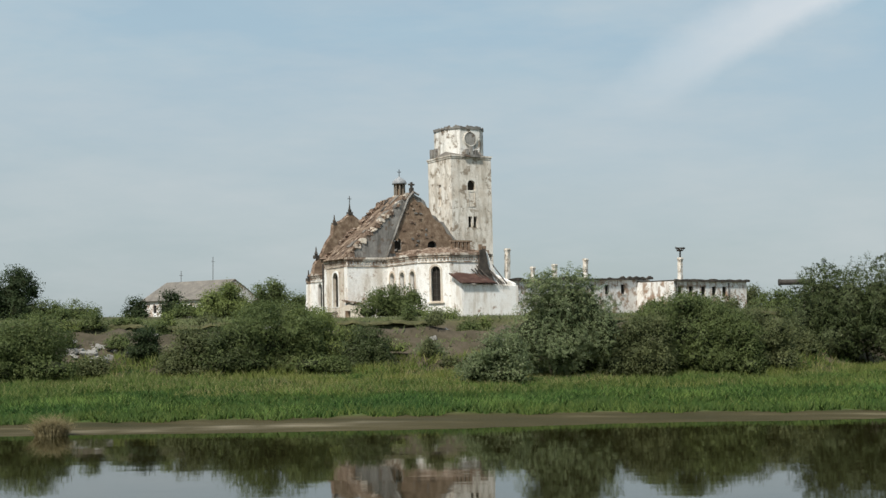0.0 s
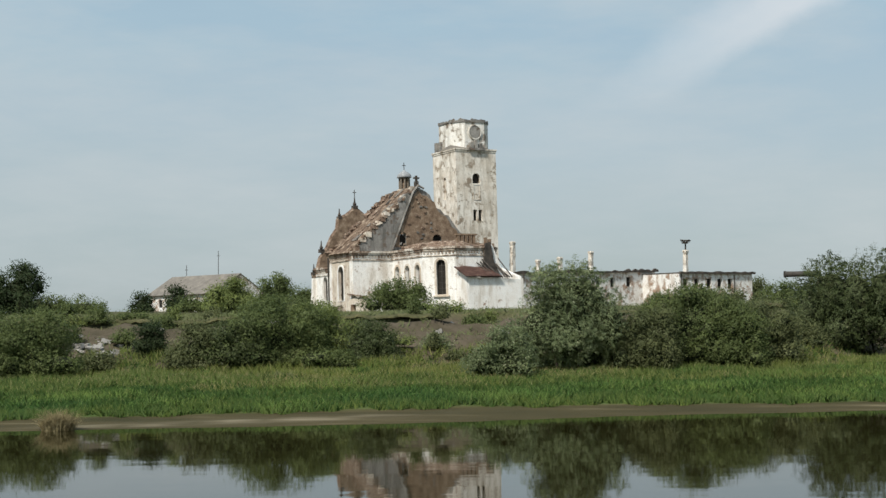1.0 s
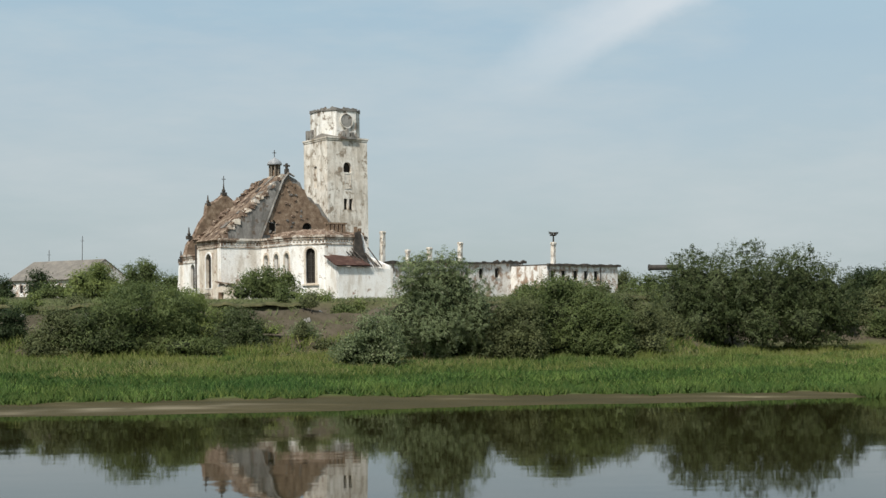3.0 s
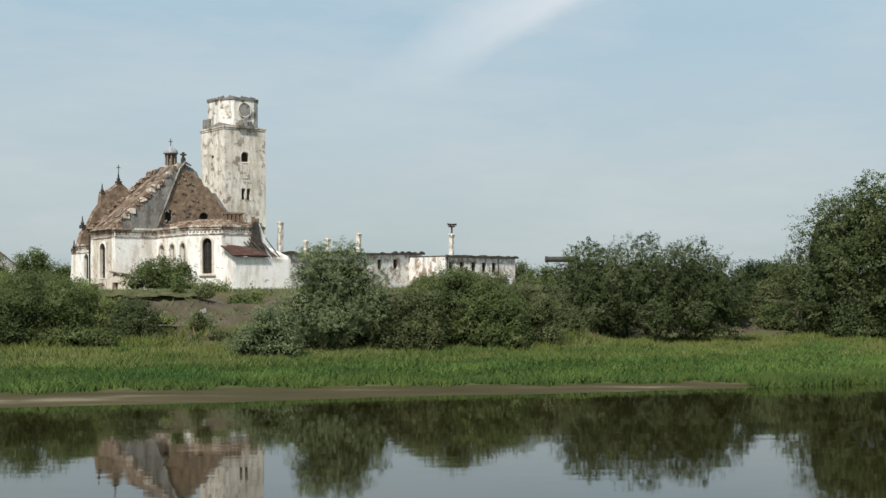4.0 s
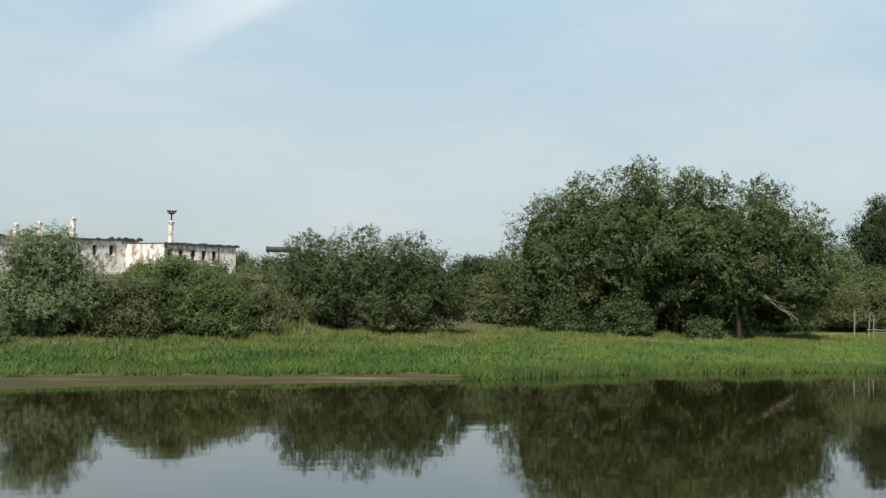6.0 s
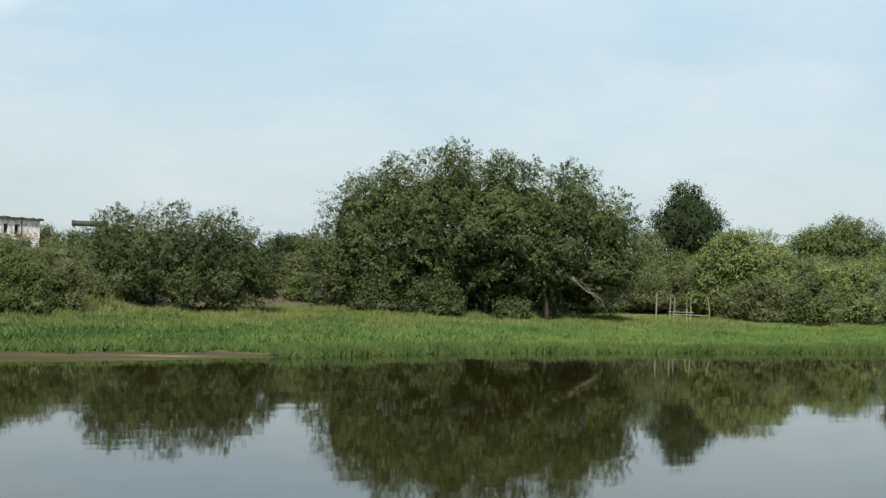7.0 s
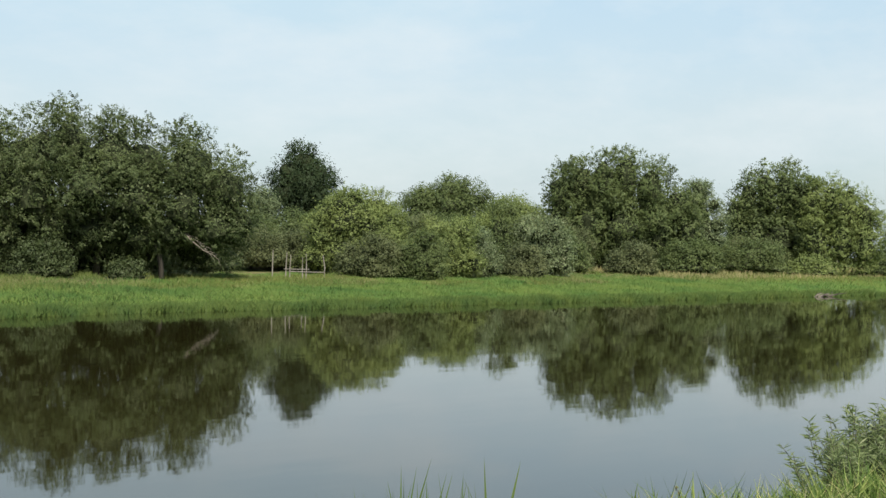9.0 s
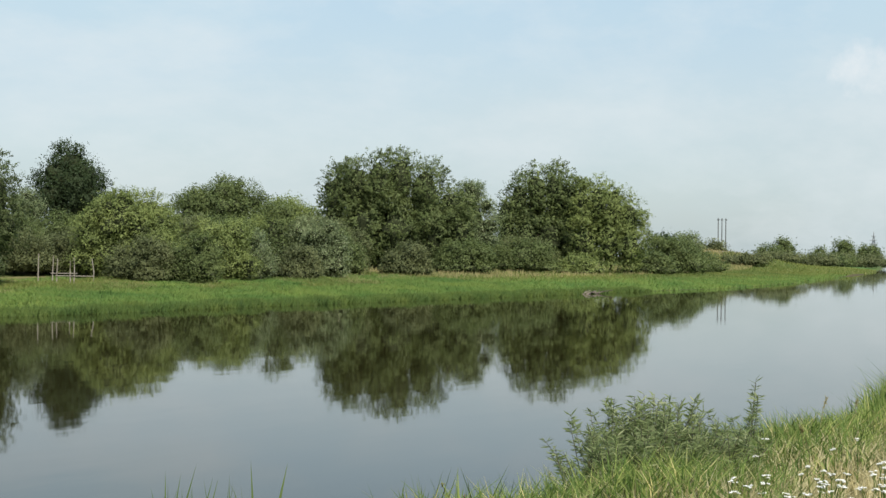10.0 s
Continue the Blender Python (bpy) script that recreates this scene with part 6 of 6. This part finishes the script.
    blades("meadow_weeds", x, y, 0.3 + 0.35 * rng.random(len(x)), np.full(len(x), 0.11), GRASS, "dark green tall weeds in the meadow", 37, 0.8)
    # the meadow farther along the river
    x, y = scatter(rng, 70000, 128, 300, 0.2, 34)
    s = y - np.interp(x, SHORE_X, SHORE_Y)
    wet = s + 3.0 * rng.normal(size=len(x)) < np.interp(x, (128, 220, 300), (18, 9, 3))
    tall = 0.30 + 0.25 * rng.random(len(x))
    blades("meadow_grass", x[wet], y[wet], tall[wet], np.full(wet.sum(), 0.15), LUSH, "fresh green meadow grass along the far river bend", 26, 0.8)
    blades("meadow_grass", x[~wet], y[~wet], tall[~wet], np.full((~wet).sum(), 0.15), LONGGRASS, "pale green meadow grass along the far river bend", 38, 0.8)
    x, y = scatter(rng, 20000, 130, 420, 20, 42)
    keep = patchy(x, y, 0.12, 3.0) > -0.5
    x, y = x[keep], y[keep]
    blades("dry_grass", x, y, 0.5 + 0.4 * rng.random(len(x)), np.full(len(x), 0.18), STRAW, "straw-yellow grass on the far bank", 27)
    x, y = scatter(rng, 12000, 295, 430, 0.2, 30)
    blades("meadow_grass", x, y, 0.45 + 0.4 * rng.random(len(x)), np.full(len(x), 0.3), LONGGRASS, "pale green meadow grass at the river bend", 28)
    # rough growth on the slope and terrace
    x = rng.uniform(-60, 75, 130000)
    y = np.interp(x, SHORE_X, SHORE_Y) + 22 + 110 * rng.random(130000) ** 1.8
    lip = np.interp(x, LIP_X, LIP_S)
    s = y - np.interp(x, SHORE_X, SHORE_Y)
    keep = ((s > lip - 0.6 + 0.8 * np.sin(x * 0.8)) | (patchy(x, y, 0.45, 5.0) > 0.35))
    x, y = x[keep], y[keep]
    blades("rough_grass", x, y, 0.12 + 0.3 * rng.random(len(x)) * (1 + 0.6 * patchy(x, y, 0.5, 2.0)).clip(0.3), np.full(len(x), 0.12), LEAF_BROWN, "rough olive weeds on the slope and terrace", 29, 0.9)
    # tall weeds between the shrubs
    x, y = scatter(rng, 50000, -45, 60, 22, 31)
    p = patchy(x, y, 0.5, 7.0)
    keep = p > -0.2
    x, y, p = x[keep], y[keep], p[keep]
    blades("tall_weeds", x, y, 0.25 + 0.35 * rng.random(len(x)) + 0.2 * p.clip(0), np.full(len(x), 0.09), LONGGRASS, "tall yellow-green weeds between the shrubs", 33, 0.7)


build_meadow()


def build_tuft():
    rng = np.random.default_rng(31)
    n = 1500
    a, r = rng.uniform(0, 6.28, n), 0.6 * np.sqrt(rng.random(n))
    x, y = -15.55 + r * np.cos(a), 54.8 + 0.7 * r * np.sin(a)
    ob = blades("reed_tuft", x, y, (1.05 - 0.65 * r / 0.6) * (0.6 + 0.6 * rng.random(n)) + 0.12, np.full(n, 0.035), REED, "dry brown reed tuft standing in the shallows", 32, 0.85, "reed", np.full(n, -0.1), pieces=2)
    return ob


build_tuft()


# ================= the near bank =================
def build_near_bank():
    rng = np.random.default_rng(41)
    n = 72000
    x = np.where(rng.random(n) < 0.6, rng.uniform(5.0, 13, n), rng.uniform(4, 27, n))
    edge = np.interp(x, EDGE_X, EDGE_Y)
    y = edge + 0.5 - rng.uniform(0, 1, n) ** 1.3 * 5.5
    ok = np.degrees(np.arctan2(x, y)) + 1.5 * rng.normal(size=n) > 54.1
    x, y, edge = x[ok], y[ok], edge[ok]
    n = len(x)
    p = patchy(x, y, 0.9, 1.0)
    near_edge = np.clip(1.15 - (edge - y) / 1.25, 0, 1)
    green = rng.random(n) < 0.02 + 0.92 * near_edge + 0.14 * p
    tall = (0.19 + 0.17 * rng.random(n) + 0.07 * p) * (1 + 0.55 * near_edge)
    tall *= np.where(((x - 9.1) / 1.0) ** 2 + ((y - 4.45) / 0.6) ** 2 < 1, 0.85, 1.0)
    blades("bank_grass", x[green], y[green], tall[green].clip(0.08), np.full(green.sum(), 0.016), BANKGRASS, "uncut green grass on the near bank", 42, 0.45, soft=0.9, pieces=2)
    dry = ~green
    blades("dry_bank_grass", x[dry], y[dry], (0.8 * tall[dry]).clip(0.06), np.full(dry.sum(), 0.014), BLEACHED, "thin straw-coloured grass on the near bank", 43, 0.6, soft=1.1, pieces=2)
    # broad sedge blades at the foot of the bank
    for cx, cy, m in ((5.66, 6.60, 60), (5.84, 6.45, 66), (6.0, 6.28, 40), (6.25, 6.05, 16), (7.4, 5.6, 40)):
        xx, yy = cx + rng.normal(size=m) * 0.09, cy + rng.normal(size=m) * 0.09
        blades("sedge_clump", xx, yy, 1.0 + 0.32 * rng.random(m) if cx < 7 else 0.6 + 0.3 * rng.random(m), np.full(m, 0.034), SEDGE, "broad-bladed green sedge clump under the bank", 44 + m, 0.11, "sedge", pieces=2)


build_near_bank()


def build_willow_shrub(x, y, count, tall, spread, seed):
    """Young willow: thin upright shoots with narrow leaves up their whole length."""
    rng = np.random.default_rng(seed)
    z = h(x, y)
    ob = base("willow_shrub", (x, y, z), "young willow shrub with narrow grey-green leaves on the bank", "shrub", "young willows on the bank")
    bm = bmesh.new()
    c, a, o = [], [], []
    for k in range(count):
        foot = Vector((rng.normal() * spread * 0.5, rng.normal() * spread * 0.35, -0.05))
        lean = Vector((rng.normal() * 0.26, rng.normal() * 0.26, 1.0)).normalized()
        L = tall * rng.uniform(0.55, 1.05)
        tip = foot + lean * L + Vector((rng.normal() * 0.08, rng.normal() * 0.08, 0))
        mid = foot.lerp(tip, 0.5) - Vector((lean.x, lean.y, 0)) * 0.08
        tube(bm, [foot, mid, tip], [0.006, 0.004, 0.0015], 4)
        for j in range(int(L / 0.011)):
            f = rng.uniform(0.18, 1.0)
            p = foot.lerp(mid, f * 2) if f < 0.5 else mid.lerp(tip, f * 2 - 1)
            d = Vector((rng.normal(), rng.normal(), rng.uniform(0.0, 0.9))).normalized()
            c.append(p + d * 0.032)
            a.append(d)
            o.append((rng.normal(), rng.normal(), rng.normal()))
    part("branchwork_or_shade_core", bm, BARK, ob)
    c, a, o = np.array(c), np.array(a), np.array(o)
    size = 0.040 * rng.uniform(0.7, 1.35, len(c))
    b = unit(np.cross(a, o))
    out = np.cross(b, a)
    b *= np.where(out @ np.array([-0.2, -0.6, 0.7]) < 0, -1.0, 1.0)[:, None]
    me = leaf_mesh("leaves", c, a * size[:, None], b * (size * 0.14)[:, None], LEAF_BANK, unit(np.cross(b, a) + np.array([-0.08, -0.2, 0.4])), 4)
    new("leaves", me).parent = ob


build_willow_shrub(9.45, 4.92, 230, 0.95, 0.42, 51)
build_willow_shrub(8.85, 4.72, 210, 0.72, 0.5, 56)
build_willow_shrub(9.5, 4.5, 190, 0.6, 0.46, 52)
build_willow_shrub(10.75, 4.72, 7, 0.9, 0.10, 53)
build_willow_shrub(10.2, 4.8, 4, 0.95, 0.05, 55)
build_willow_shrub(9.05, 5.0, 26, 0.45, 0.22, 54)


def build_stalk(x, y, tall, lean, seed):
    """A tall bleached grass stalk with a loose seed head."""
    rng = random.Random(seed)
    ob = base("grass_stalk", (x, y, h(x, y)), "tall bleached grass stalk with a drooping seed head", "grass stalk", "seeding stalks on the bank")
    bm = bmesh.new()
    pts = [(0, 0, -0.03), (lean * 0.2, 0, tall * 0.5), (lean * 0.6, 0, tall * 0.85), (lean, 0, tall)]
    tube(bm, pts, [0.004, 0.003, 0.002, 0.001], 4)
    part("stem", bm, STRAW, ob)
    bm = bmesh.new()
    for k in range(34):
        f = rng.uniform(0.0, 1.0)
        p = Vector(pts[2]).lerp(Vector(pts[3]), f)
        q = p + Vector((rng.uniform(-0.02, 0.03), rng.uniform(-0.02, 0.02), rng.uniform(-0.02, 0.03)))
        tube(bm, [p, q], [0.0035, 0.001], 3)
    part("seed_head", bm, STRAW, ob)


for sx, sy, st, sl, sd in ((7.35, 5.15, 0.62, -0.2, 1), (7.45, 5.1, 0.5, -0.12, 2), (6.95, 5.2, 0.45, -0.15, 3), (8.4, 4.9, 0.5, 0.15, 4), (9.0, 4.5, 0.45, -0.2, 5), (11.0, 4.2, 0.5, 0.2, 6), (10.2, 4.0, 0.4, -0.1, 7), (12.4, 4.4, 0.45, 0.12, 8)):
    build_stalk(sx, sy, st, sl, sd)


def build_yarrow(x, y, tall, seed):
    """A flat-topped flower head of several small bunches, on a forked stem."""
    rng = np.random.default_rng(seed)
    ob = base("yarrow", (x, y, h(x, y)), "white yarrow flower head on a thin stem", "flower", "yarrow on the bank")
    bm = bmesh.new()
    tip = Vector((rng.normal() * 0.04, rng.normal() * 0.04, tall))
    tube(bm, [(0, 0, -0.02), tip * 0.6, tip * 0.88], [0.004, 0.003, 0.003], 4)
    heads = []
    for k in range(int(rng.integers(4, 8))):
        a, r = rng.uniform(0, 6.28), 0.024 * math.sqrt(rng.random())
        q = tip + Vector((r * math.cos(a), r * math.sin(a), rng.uniform(-0.006, 0.006)))
        tube(bm, [tip * 0.88, q], [0.002, 0.0015], 3)
        heads.append(q)
    part("stem", bm, BANKGRASS, ob)
    bm = bmesh.new()
    for q in heads:
        for k in range(4):
            a, r = rng.uniform(0, 6.28), 0.009 * math.sqrt(rng.random())
            m = Matrix.Translation(q + Vector((r * math.cos(a), r * math.sin(a), 0.003 * rng.random())))
            bmesh.ops.create_cone(bm, cap_ends=True, segments=5, radius1=0.0025, radius2=0.0055, depth=0.005, matrix=m)
    part("flower_head", bm, PETAL, ob)


def plant_yarrow():
    rng = np.random.default_rng(61)
    patches = ((69.0, 8.6), (71.0, 9.2), (72.0, 8.5), (67.0, 8.3), (71.8, 10.0), (70.0, 7.9))
    for k in range(66):
        a, d = patches[k % 6]
        a, d = radians(a + rng.normal() * 0.9), d + rng.normal() * 0.35
        if k % 5 == 0:
            a, d = radians(rng.uniform(62, 74)), rng.uniform(7.4, 10.5)
        build_yarrow(d * math.sin(a), d * math.cos(a), 0.22 + 0.16 * rng.random(), 100 + k)


plant_yarrow()
